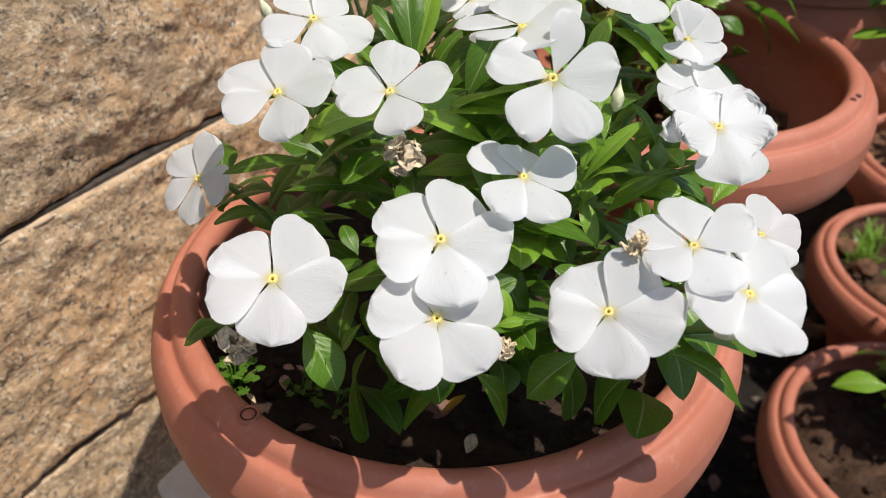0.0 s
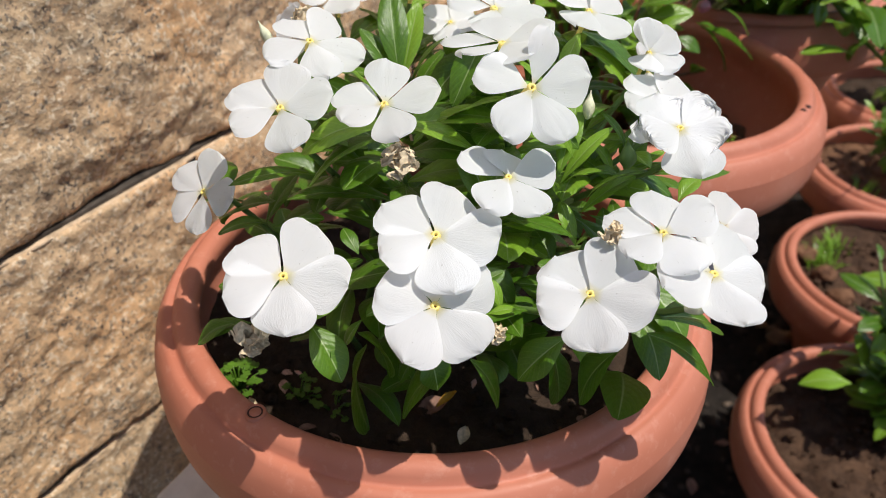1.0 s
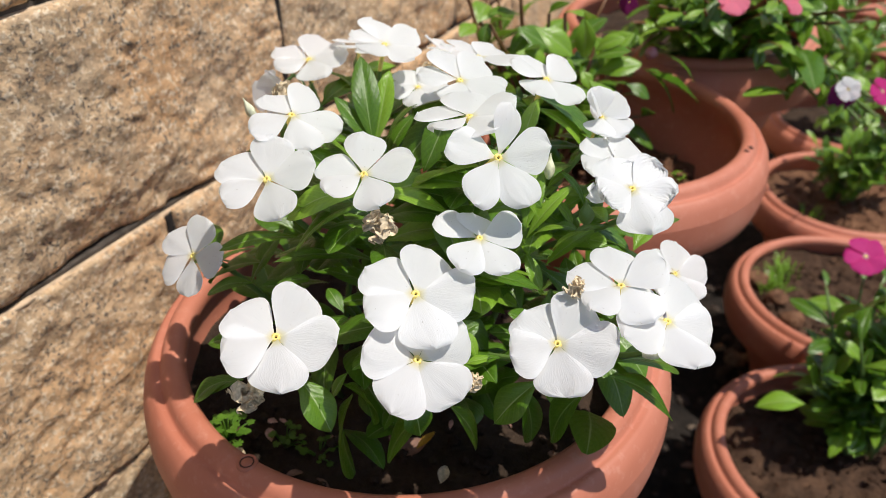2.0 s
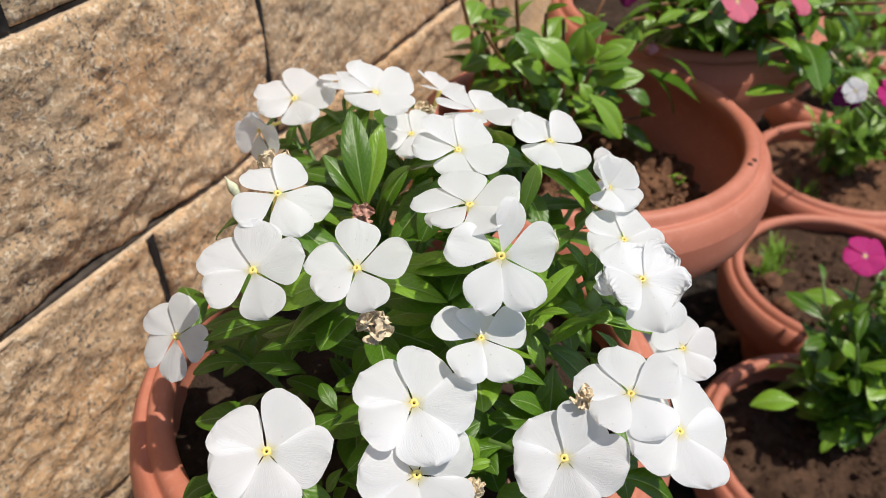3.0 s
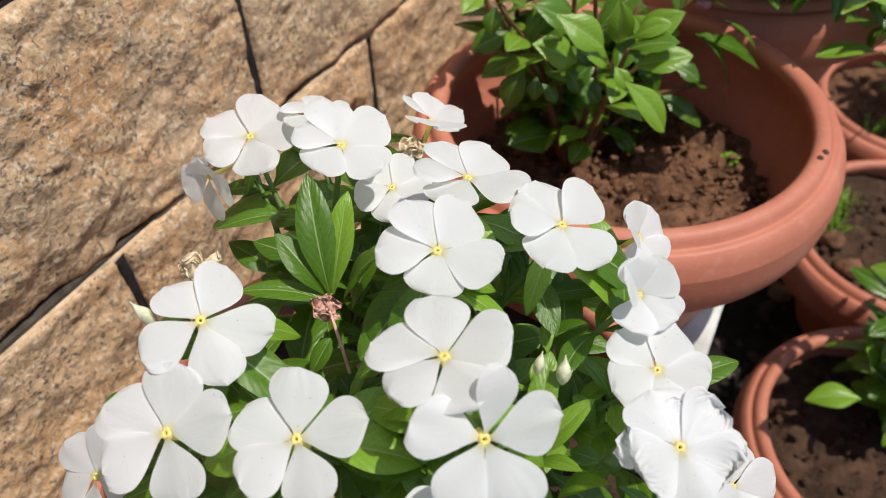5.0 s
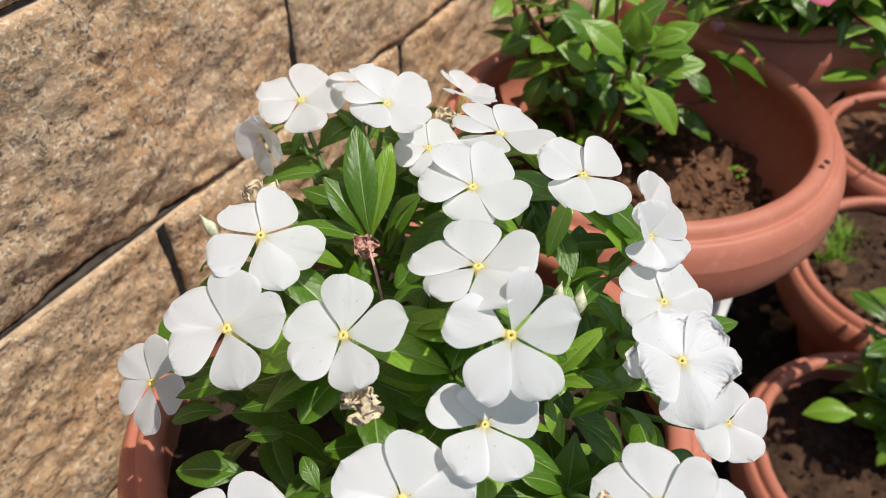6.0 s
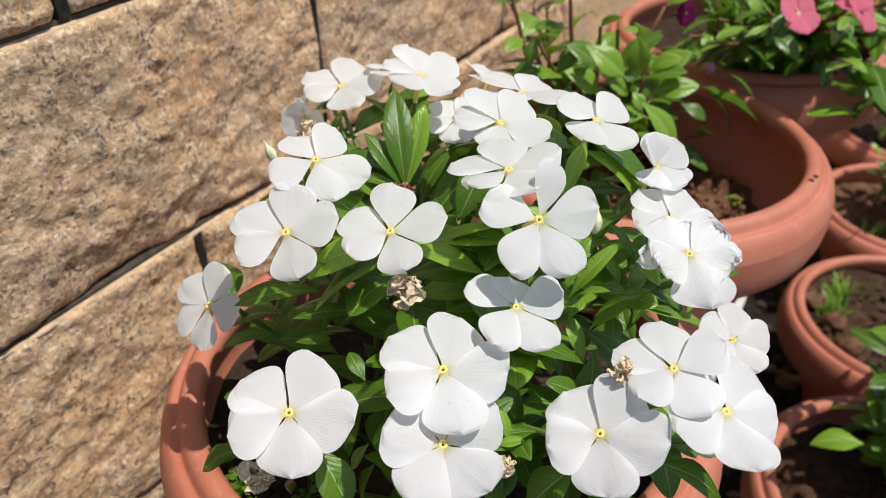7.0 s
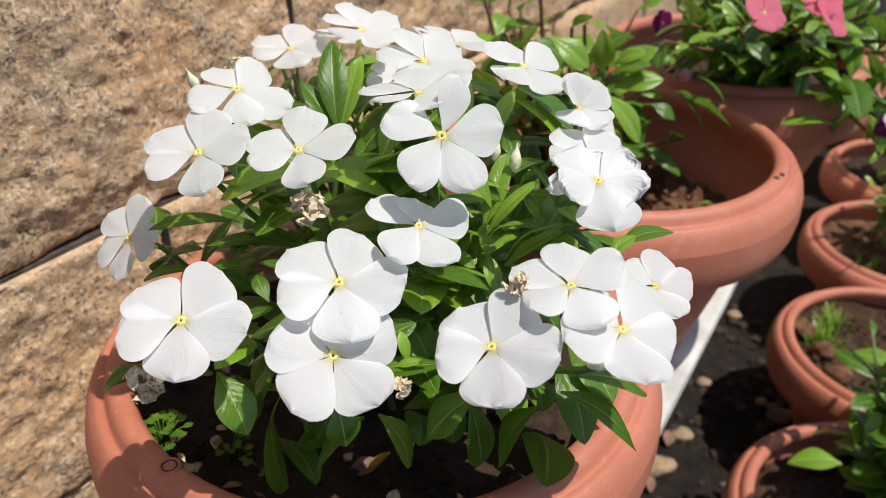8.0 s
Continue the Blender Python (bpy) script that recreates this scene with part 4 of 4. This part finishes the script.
bud(vinca, (0.0900, 0.1710, 0.5980), (0.0990, 0.1690, 0.6010), 0.0019, BUD, "cream unopened bud")
bud(vinca, (-0.0505, 0.2830, 0.6440), (-0.0550, 0.2840, 0.6540), 0.0015, BUD, "cream unopened bud")
bud(vinca, (0.0660, 0.2660, 0.6230), (0.0680, 0.2685, 0.6310), 0.0012, BUD, "cream unopened bud")
bud(vinca, (0.0740, 0.2640, 0.6190), (0.0750, 0.2670, 0.6300), 0.0016, BUD, "cream unopened bud")
bud(vinca, (0.0850, 0.2370, 0.6120), (0.0840, 0.2380, 0.6230), 0.0022, STEM, "small green bud")
dry_flower(vinca, (-0.0005, 0.2265, 0.6235), 0.0100, DRY, "dried cream flower", 1)
dry_flower(vinca, (0.0690, 0.1930, 0.6145), 0.0065, DRY, "dried cream flower", 2)
dry_flower(vinca, (-0.0371, 0.3020, 0.6480), 0.0090, DRY, "dried cream flower", 3)
dry_flower(vinca, (-0.0023, 0.3095, 0.6130), 0.0080, WITHERED, "withered pinkish flower", 4)
dry_flower(vinca, (-0.0536, 0.1870, 0.5800), 0.0110, DRY, "dried cream flower", 5)
dry_flower(vinca, (0.0312, 0.1860, 0.5760), 0.0060, DRY, "dried cream flower", 6)
dry_flower(vinca, (0.0340, 0.3850, 0.6230), 0.0085, DRY, "dried cream flower", 7)
bm = bmesh.new()
tube(bm, [(-0.0015, 0.3080, 0.6130), (0.0010, 0.3000, 0.6080), (0.0035, 0.2930, 0.5950)], 0.0006, 0.0007, 6, 8)
part("stalk", bm, WITHERED, vinca, "thin brown withered stalk")


# ---- the plants behind ----
def scatter(seed, n, xs, ys, zs):
    """Loosely spread tips for a bush."""
    rnd = random.Random(seed)
    return [(rnd.uniform(*xs), rnd.uniform(*ys), rnd.uniform(*zs)) for k in range(n)]


def bush(who, feet, tips, seed, leaves, size, light=0.4, stem=STEM_RED, spread=0.9, ratio=(0.3, 0.4, 0.5)):
    """Stems from the feet to the tips, with leaves in opposite pairs and a rosette at each tip."""
    rnd = random.Random(seed)
    for tip in tips:
        foot = Vector(rnd.choice(feet))
        tip = Vector(tip)
        mid = foot.lerp(tip, 0.5) + Vector((rnd.uniform(-0.01, 0.01), rnd.uniform(-0.01, 0.01), 0.015))
        bm = bmesh.new()
        tube(bm, [foot, mid, tip], 0.0028, 0.0013, 6, 8)
        part("stem", bm, stem, who)
        pts = smooth_line([foot, mid, tip], 8)
        for k in range(leaves):
            u = 0.25 + 0.75 * (k // 2 + 0.5) / (leaves / 2)
            q = pts[min(8, int(u * 8))]
            way = (tip - foot).normalized()
            a = radians(90 * (k // 2) + 180 * (k % 2) + rnd.uniform(-25, 25))
            side = way.orthogonal().normalized()
            d = side * math.cos(a) + way.cross(side) * math.sin(a)
            d = (d * spread + way * rnd.uniform(0.2, 0.7) + Vector((0, 0, rnd.uniform(-0.2, 0.35)))).normalized()
            length = size * rnd.uniform(0.7, 1.15) * (0.75 if u > 0.9 else 1.0)
            leaf(who, q, q + d * length, rnd.choice(ratio), rnd.uniform(-30, 30), rnd.choice((0.1, 0.2, 0.3)), rnd.random() < light)


shrub = plant(POT_2 + Vector((-0.03, 0.02, 0.10)), "young leafy periwinkle growing from the red soil")
bush(shrub, [(0.150, 0.575, 0.434), (0.140, 0.590, 0.434)],
     [(0.166, 0.524, 0.572), (0.118, 0.545, 0.572), (0.092, 0.552, 0.592), (0.150, 0.553, 0.598), (0.120, 0.590, 0.622), (0.078, 0.600, 0.612), (0.060, 0.640, 0.632), (0.190, 0.585, 0.570), (0.110, 0.620, 0.590), (0.205, 0.625, 0.590)] + scatter(91, 7, (0.09, 0.17), (0.56, 0.65), (0.50, 0.60)), 3, 7, 0.038, 0.45, spread=1.4, ratio=(0.5, 0.5, 0.6))
bush(shrub, [(0.160, 0.590, 0.434), (0.175, 0.600, 0.434)], scatter(94, 11, (0.15, 0.255), (0.595, 0.665), (0.49, 0.565)), 14, 8, 0.036, 0.15, spread=1.4, ratio=(0.4, 0.5, 0.5))
for base, tip, ratio in (((0.122, 0.526, 0.597), (0.150, 0.520, 0.577), 0.50), ((0.162, 0.534, 0.570), (0.158, 0.528, 0.602), 0.42), ((0.169, 0.528, 0.576), (0.189, 0.522, 0.588), 0.36), ((0.175, 0.541, 0.566), (0.201, 0.535, 0.587), 0.50),
                         ((0.169, 0.519, 0.563), (0.202, 0.513, 0.571), 0.40), ((0.156, 0.514, 0.567), (0.162, 0.508, 0.555), 0.60), ((0.139, 0.536, 0.558), (0.109, 0.530, 0.577), 0.45),
                         ((0.188, 0.551, 0.552), (0.172, 0.545, 0.582), 0.45), ((0.159, 0.536, 0.555), (0.139, 0.530, 0.569), 0.50)):
    leaf(shrub, base, tip, ratio + 0.12, light=True, up=(-0.1, -0.55, 0.83))
leaf(shrub, (0.159, 0.501, 0.565), (0.186, 0.495, 0.531), 0.36, droop=0.1, light=True, up=(0.2, -0.6, 0.77))
for base, tip, ratio in (((0.090, 0.546, 0.594), (0.086, 0.540, 0.579), 0.60), ((0.099, 0.556, 0.571), (0.075, 0.550, 0.563), 0.60), ((0.109, 0.551, 0.548), (0.096, 0.545, 0.522), 0.50), ((0.116, 0.546, 0.543), (0.114, 0.540, 0.529), 0.60),
                         ((0.134, 0.546, 0.547), (0.144, 0.540, 0.531), 0.60), ((0.150, 0.551, 0.527), (0.152, 0.545, 0.514), 0.50), ((0.121, 0.551, 0.534), (0.130, 0.545, 0.522), 0.50), ((0.207, 0.556, 0.537), (0.226, 0.550, 0.526), 0.50),
                         ((0.157, 0.556, 0.545), (0.138, 0.550, 0.529), 0.50), ((0.146, 0.566, 0.561), (0.115, 0.560, 0.585), 0.50)):
    leaf(shrub, base, tip, ratio + 0.08, up=(-0.1, -0.45, 0.88))

pink_bush = plant(POT_6 + Vector((0, 0, 0.13)), "sprawling periwinkle bush with pink flowers")
bush(pink_bush, [(0.371, 0.761, 0.473), (0.350, 0.745, 0.473), (0.390, 0.750, 0.473)],
     [(0.270, 0.575, 0.590), (0.335, 0.605, 0.575), (0.330, 0.595, 0.590)] + scatter(81, 16, (0.235, 0.43), (0.63, 0.80), (0.540, 0.600)) + scatter(87, 14, (0.32, 0.47), (0.62, 0.74), (0.535, 0.585)) + scatter(88, 12, (0.225, 0.35), (0.575, 0.67), (0.545, 0.60)) + scatter(89, 10, (0.25, 0.36), (0.61, 0.70), (0.55, 0.605)), 8, 9, 0.038, 0.5)
for base, tip, ratio in (((0.248, 0.581, 0.551), (0.272, 0.575, 0.529), 0.35), ((0.235, 0.596, 0.534), (0.266, 0.590, 0.493), 0.40), ((0.241, 0.598, 0.528), (0.288, 0.592, 0.501), 0.45), ((0.237, 0.596, 0.532), (0.250, 0.590, 0.530), 0.50), ((0.360, 0.590, 0.545), (0.388, 0.608, 0.514), 0.35), ((0.345, 0.600, 0.530), (0.380, 0.630, 0.506), 0.40), ((0.432, 0.6535, 0.515), (0.416, 0.6476, 0.549), 0.50), ((0.382, 0.694, 0.523), (0.399, 0.631, 0.501), 0.35), ((0.409, 0.671, 0.517), (0.378, 0.567, 0.520), 0.25)):
    leaf(pink_bush, base, tip, ratio)
leaf(pink_bush, (0.384, 0.609, 0.497), (0.333, 0.603, 0.502), 0.36, light=True)
for c, n, r, tw in (((0.2740, 0.5440, 0.6090), (0.2, -0.6, 0.75), 0.018, 40), ((0.3432, 0.5857, 0.5960), (0.5, -0.6, 0.6), 0.019, 75), ((0.3350, 0.5900, 0.6060), (-0.1, -0.5, 0.8), 0.017, 10)):
    flower(pink_bush, c, n, r, tw, colour=PINK, label="pink five-petalled flower", lifts=(12, 2, 8, 15, 4))
bud(pink_bush, (0.2564, 0.6420, 0.5250), (0.2564, 0.6390, 0.5390), 0.0040, MAGENTA, "closed pink bud")
flower(pink_bush, (0.2424, 0.681, 0.565), (0.3, -0.7, 0.2), 0.012, 30, colour=PURPLE, label="dark purple flower")

bm = bmesh.new()
tube(bm, [(0.395, 0.735, 0.475), (0.4257, 0.6689, 0.5129), (0.4544, 0.6658, 0.4952), (0.475, 0.650, 0.470)], 0.0022, 0.0014, 6, 10)
part("stem", bm, DRY, pink_bush, "pale brown bare stem")

trailer = plant(POT_6 + Vector((0.06, -0.05, 0.13)), "trailing petunia with white and purple flowers")
bush(trailer, [(0.420, 0.733, 0.473), (0.425, 0.740, 0.473)],
     [(0.409, 0.575, 0.510), (0.430, 0.562, 0.512), (0.445, 0.580, 0.490), (0.425, 0.600, 0.480), (0.455, 0.600, 0.470), (0.440, 0.560, 0.495)], 61, 9, 0.028, 0.6, STEM)
flower(trailer, (0.4090, 0.5680, 0.5190), (-0.2, -0.75, 0.55), 0.0115, 10, label="small white flower")
flower(trailer, (0.4060, 0.5700, 0.5120), (-0.3, -0.75, 0.30), 0.0125, 40, colour=PURPLE, label="dark purple flower")
flower(trailer, (0.4320, 0.5560, 0.5210), (0.1, -0.7, 0.6), 0.0130, 25, colour=MAGENTA, label="magenta-purple flower")

green_bush = plant(POT_4 + Vector((0.03, 0.02, 0.13)), "leafy periwinkle with magenta flowers in the lower bowl")
bush(green_bush, [(0.485, 0.497, 0.130), (0.505, 0.487, 0.130), (0.475, 0.507, 0.130)],
     scatter(82, 16, (0.435, 0.51), (0.48, 0.58), (0.18, 0.30)) + scatter(83, 16, (0.49, 0.59), (0.48, 0.60), (0.24, 0.39)), 12, 9, 0.045, 0.5, STEM)
leaf(green_bush, (0.400, 0.475, 0.235), (0.3560, 0.4830, 0.2280), 0.55, light=True)
for c, n, tw in (((0.4598, 0.5405, 0.3590), (-0.2, -0.5, 0.85), 20), ((0.520, 0.500, 0.345), (0.0, -0.4, 0.9), 60)):
    flower(green_bush, c, n, 0.021, tw, colour=MAGENTA, label="magenta five-petalled flower")

petunia = plant(POT_5 + Vector((0.03, 0.02, 0.13)), "trailing plant with purple and white flowers")
bush(petunia, [(0.745, 0.985, 0.130), (0.765, 1.005, 0.130), (0.735, 1.000, 0.130)],
     scatter(84, 12, (0.655, 0.76), (0.87, 0.96), (0.22, 0.33)) + scatter(85, 14, (0.70, 0.86), (0.90, 1.05), (0.24, 0.38)), 21, 11, 0.036, 0.55, STEM)
flower(petunia, (0.7600, 0.9300, 0.3700), (-0.2, -0.6, 0.8), 0.026, 30, colour=PURPLE, label="dark purple flower")

far_bush = plant(POT_7 + Vector((0, 0, 0.13)), "leafy green plant in a far bowl")
bush(far_bush, [(0.876, 1.222, 0.130), (0.860, 1.235, 0.130)],
     [(0.800, 1.150, 0.300), (0.850, 1.180, 0.350), (0.900, 1.170, 0.300), (0.830, 1.240, 0.350), (0.780, 1.190, 0.280), (0.880, 1.250, 0.320)], 31, 10, 0.055, 0.5, STEM)


distant_bush = plant(POT_8 + Vector((0, 0, 0.13)), "leafy green plant in a distant bowl")
bush(distant_bush, [(1.014, 1.472, 0.130), (1.00, 1.48, 0.130)], scatter(86, 9, (0.88, 1.08), (1.36, 1.54), (0.20, 0.34)), 41, 9, 0.055, 0.5, STEM)


# ---- small things ----
def crumbs(place, level, n, size, material, seed, label):
    """Loose clods strewn over a pot's soil."""
    rnd = random.Random(seed)
    bm = bmesh.new()
    for k in range(n):
        a, r = rnd.uniform(0, 2 * math.pi), 0.108 * math.sqrt(rnd.random())
        c = Vector((r * math.cos(a), r * math.sin(a), level + rnd.uniform(0.000, 0.007)))
        e = size * rnd.uniform(0.35, 1.0) ** 1.5
        made = bmesh.ops.create_icosphere(bm, subdivisions=1, radius=e)
        for v in made["verts"]:
            v.co = Vector((v.co.x * rnd.uniform(0.7, 1.3), v.co.y * rnd.uniform(0.7, 1.3), v.co.z * rnd.uniform(0.5, 1.0))) + c
    tagged(thing("soil_crumbs", bm, material, Matrix.Translation(place), False), label, "soil", kind="stuff")


crumbs(POT_1, 0.128, 220, 0.0042, SOIL, 1, "dark crumbs of potting soil")
crumbs(POT_2, 0.098, 620, 0.0042, SOIL_RED, 2, "dry red-brown clods of soil")
crumbs(POT_3, 0.146, 200, 0.0055, SOIL_BROWN, 3, "dry brown clods of soil")
crumbs(POT_4, 0.130, 160, 0.0050, SOIL_BROWN, 4, "red-brown crumbs of potting soil")
crumbs(POT_5, 0.136, 160, 0.0050, SOIL_RED, 5, "dry brown clods of soil")

def weed(place, size, seed, label, fronds=22, material=None):
    """A low seedling; each lobed, parsley-like frond is a part."""
    rnd = random.Random(seed)
    who = new("weed")
    who.location = place
    tagged(who, label, "weed")
    for k in range(fronds):
        bm = bmesh.new()
        a = rnd.uniform(0, 2 * math.pi)
        reach = size * math.sqrt(rnd.random())
        tip = Vector((math.cos(a) * reach, math.sin(a) * reach, size * (1.25 - 0.5 * (reach / size) ** 2) * rnd.uniform(0.75, 1.05)))
        tube(bm, [Vector((0, 0, 0)), tip * 0.55 + Vector((0, 0, 0.002)), tip], 0.0005, 0.0004, 4, 3)
        blade_size = size * rnd.uniform(0.22, 0.34)
        for j in range(7):
            # lobes fan out round the tip, the middle one longest
            b = a + (j - 3) * 0.62
            long = blade_size * (1.0 - 0.12 * abs(j - 3))
            d = Vector((math.cos(b), math.sin(b), rnd.uniform(-0.25, 0.15))) * long
            w = Vector((-math.sin(b), math.cos(b), 0)) * long * 0.26
            lift = Vector((0, 0, 0.06 * long))
            v = [bm.verts.new(q) for q in (tip, tip + d * 0.45 + w * 0.7, tip + d * 0.8 + w + lift, tip + d + lift, tip + d * 0.8 - w + lift, tip + d * 0.45 - w * 0.7)]
            bm.faces.new(v)
        ob = part("frond", bm, material or LEAF_LIGHT, who)
        ob.matrix_parent_inverse = Matrix()


weed((-0.0800, 0.2420, 0.492), 0.0115, 1, "small parsley-leaved weed at the bowl's rim", 44, LEAF)
weed((-0.0560, 0.2580, 0.468), 0.010, 2, "small parsley-leaved weed on the dark soil", 14, LEAF)
weed((-0.0380, 0.2480, 0.468), 0.009, 3, "small parsley-leaved weed on the dark soil", 12, LEAF)
weed((0.268, 0.564, 0.438), 0.0080, 4, "tiny pale green seedling on red soil", 14)
weed((0.206, 0.605, 0.438), 0.010, 5, "tiny green seedling on red soil", 14, LEAF)


def grass(place, n, height, seed, label):
    rnd = random.Random(seed)
    bm = bmesh.new()
    for k in range(n):
        a, r = rnd.uniform(0, 2 * math.pi), rnd.uniform(0, 0.022)
        foot = Vector((r * math.cos(a), r * math.sin(a), -0.004))
        b = rnd.uniform(0, 2 * math.pi)
        lean = Vector((math.cos(b), math.sin(b), 0)) * height * rnd.uniform(0.2, 0.8)
        tip = foot + lean + Vector((0, 0, height * rnd.uniform(0.4, 1.0)))
        side = Vector((-math.sin(b), math.cos(b), 0)) * 0.0011
        mid = foot.lerp(tip, 0.5) + Vector((0, 0, height * 0.15))
        v = [bm.verts.new(q) for q in (foot - side, foot + side, mid + side, mid - side, tip)]
        bm.faces.new((v[0], v[1], v[2], v[3]))
        bm.faces.new((v[3], v[2], v[4]))
    tagged(thing("grass_tuft", bm, LEAF_LIGHT, Matrix.Translation(place)), label, "grass", kind="stuff")


grass((0.520, 0.765, 0.146), 60, 0.034, 1, "sparse tuft of grass on dry soil")
grass((0.548, 0.795, 0.146), 50, 0.032, 2, "sparse tuft of grass on dry soil")
grass((0.665, 0.945, 0.136), 30, 0.030, 3, "sparse tuft of grass on dry soil")


def litter(place, length, ratio, turn, material, label, name, tilt=12):
    """A dead leaf or chip lying on the soil, curled."""
    bm = bmesh.new()
    blade(bm, lambda u: length * ratio * 0.5 * max(0.08, math.sin(math.pi * (0.06 + 0.9 * u))), 8, 6,
          lambda u, v, h: Vector((length * (u - 0.5), v * h, 0.10 * length * v * v + 0.10 * length * math.sin(3 * u) - 0.0008)))
    tagged(thing(name, bm, material, Matrix.Translation(place) @ pose(0, 0, 0, tilt, -6, turn)), label, "dead leaf")


litter((0.0100, 0.2450, 0.4750), 0.016, 0.6, 20, DRY_PINK, "curled brown dead leaf on dark soil", "dead_leaf")
litter((0.0170, 0.2450, 0.4800), 0.013, 0.30, 40, YELLOW_LEAF, "bright yellow dead leaf on dark soil", "dead_leaf")
litter((0.0240, 0.2260, 0.4760), 0.010, 0.6, 70, DRY, "pale dry petal on dark soil", "dead_leaf")
litter((0.0000, 0.1985, 0.4730), 0.009, 0.5, 60, DRY_PINK, "small brown leaf scrap on dark soil", "dead_leaf")
litter((-0.0500, 0.2350, 0.4740), 0.009, 0.6, 200, DRY_PINK, "small brown leaf scrap on dark soil", "dead_leaf")
litter((0.0950, 0.2350, 0.4740), 0.010, 0.6, 20, DRY_PINK, "curled brown dead leaf on dark soil", "dead_leaf")
litter((0.1500, 0.6350, 0.4460), 0.016, 0.5, 10, YELLOW_LEAF, "yellowed leaf on red soil", "dead_leaf")

scraps = random.Random(410)
for k in range(16):
    a, r = scraps.uniform(math.pi * 1.02, math.pi * 1.9), scraps.uniform(0.055, 0.112)
    spot = POT_1 + Vector((r * math.cos(a), r * math.sin(a), 0.1345))
    litter(spot, scraps.uniform(0.004, 0.009), scraps.uniform(0.3, 0.7), scraps.uniform(0, 360), scraps.choice((DRY_PINK, DRY_PINK, DRY, WITHERED)), "small scrap of dry leaf on dark soil", "leaf_scrap", scraps.uniform(-15, 25))


def pebble(place, size, seed, material, label):
    bm = bmesh.new()
    bmesh.ops.create_icosphere(bm, subdivisions=3, radius=1.0)
    off = Vector((seed * 2.3, seed * 1.1, seed))
    for v in bm.verts:
        k = 1 + 0.35 * noise.noise(v.co * 1.3 + off) + 0.12 * noise.noise(v.co * 4 + off)
        v.co = Vector((v.co.x * size[0] * k, v.co.y * size[1] * k, v.co.z * size[2] * k))
    tagged(thing("stone_chip", bm, material, Matrix.Translation(place)), label, "stone", "stones on the ground")


PALE_STONE = plain("pale_brown_stone", (0.20, 0.15, 0.115), 0.9, 0.2, 0.35, 45)
DARK_STONE = plain("dark_brown_stone", (0.055, 0.040, 0.032), 0.9, 0.2, 0.45, 60)


def gravel(n, seed):
    """Small dark chips strewn over the earth."""
    rnd = random.Random(seed)
    bm = bmesh.new()
    for k in range(n):
        c = Vector((rnd.uniform(0.12, 0.75), rnd.uniform(0.15, 1.05), 0.002))
        e = 0.009 * rnd.uniform(0.3, 1.0) ** 2 + 0.0015
        made = bmesh.ops.create_icosphere(bm, subdivisions=1, radius=e)
        for v in made["verts"]:
            v.co = Vector((v.co.x * rnd.uniform(0.7, 1.4), v.co.y * rnd.uniform(0.7, 1.4), v.co.z * rnd.uniform(0.4, 0.8))) + c
    tagged(thing("gravel", bm, DARK_STONE, None, False), "dark chips of gravel strewn on the earth", "gravel", kind="stuff")


gravel(900, 9)
for k in range(14):
    a = random.Random(300 + k)
    litter((a.uniform(0.20, 0.46), a.uniform(0.30, 0.75), 0.008), a.uniform(0.018, 0.035), a.uniform(0.4, 0.7), a.uniform(0, 360), DRY_PINK, "dead brown leaf on dark ground", "dead_leaf")
# tan stones; some chips stand in for sunlit earth, its light put into the colour
TAN_STONE_AND_SUN = plain("tan_stone_and_sun", (0.34, 0.25, 0.16), 0.9, 0.2, 0.35, 60)
for k, (spot, s) in enumerate((((0.366, 0.744, 0.005), 0.017), ((0.496, 0.81, 0.005), 0.008), ((0.426, 0.85, 0.005), 0.012), ((0.524, 1.016, 0.005), 0.012), ((0.32, 0.691, 0.005), 0.022), ((0.522, 0.784, 0.005), 0.012))):
    pebble(spot, (s, s * 0.7, s * 0.55), 50 + k, TAN_STONE_AND_SUN, "tan chip on dark ground, for stones and sunlit spots")
for k, spot in enumerate(((0.505, 0.777, 0.155), (0.512, 0.734, 0.155), (0.513, 0.689, 0.155))):
    pebble(spot, (0.016, 0.013, 0.010), 60 + k, SOIL_RED, "dry tan clod of soil on pot soil")
rnd = random.Random(77)
for k in range(26):
    s = rnd.uniform(0.005, 0.015)
    spot = Vector((rnd.uniform(0.20, 0.62), rnd.uniform(0.30, 0.95), 0))
    if min((spot - Vector((q.x, q.y, 0))).length for q in (POT_3, POT_4, POT_5)) < 0.10:
        continue
    pebble((spot.x, spot.y, s * 0.25), (s, s * rnd.uniform(0.6, 0.9), s * 0.5), k, PALE_STONE, "pale brown stone chip on dark ground")
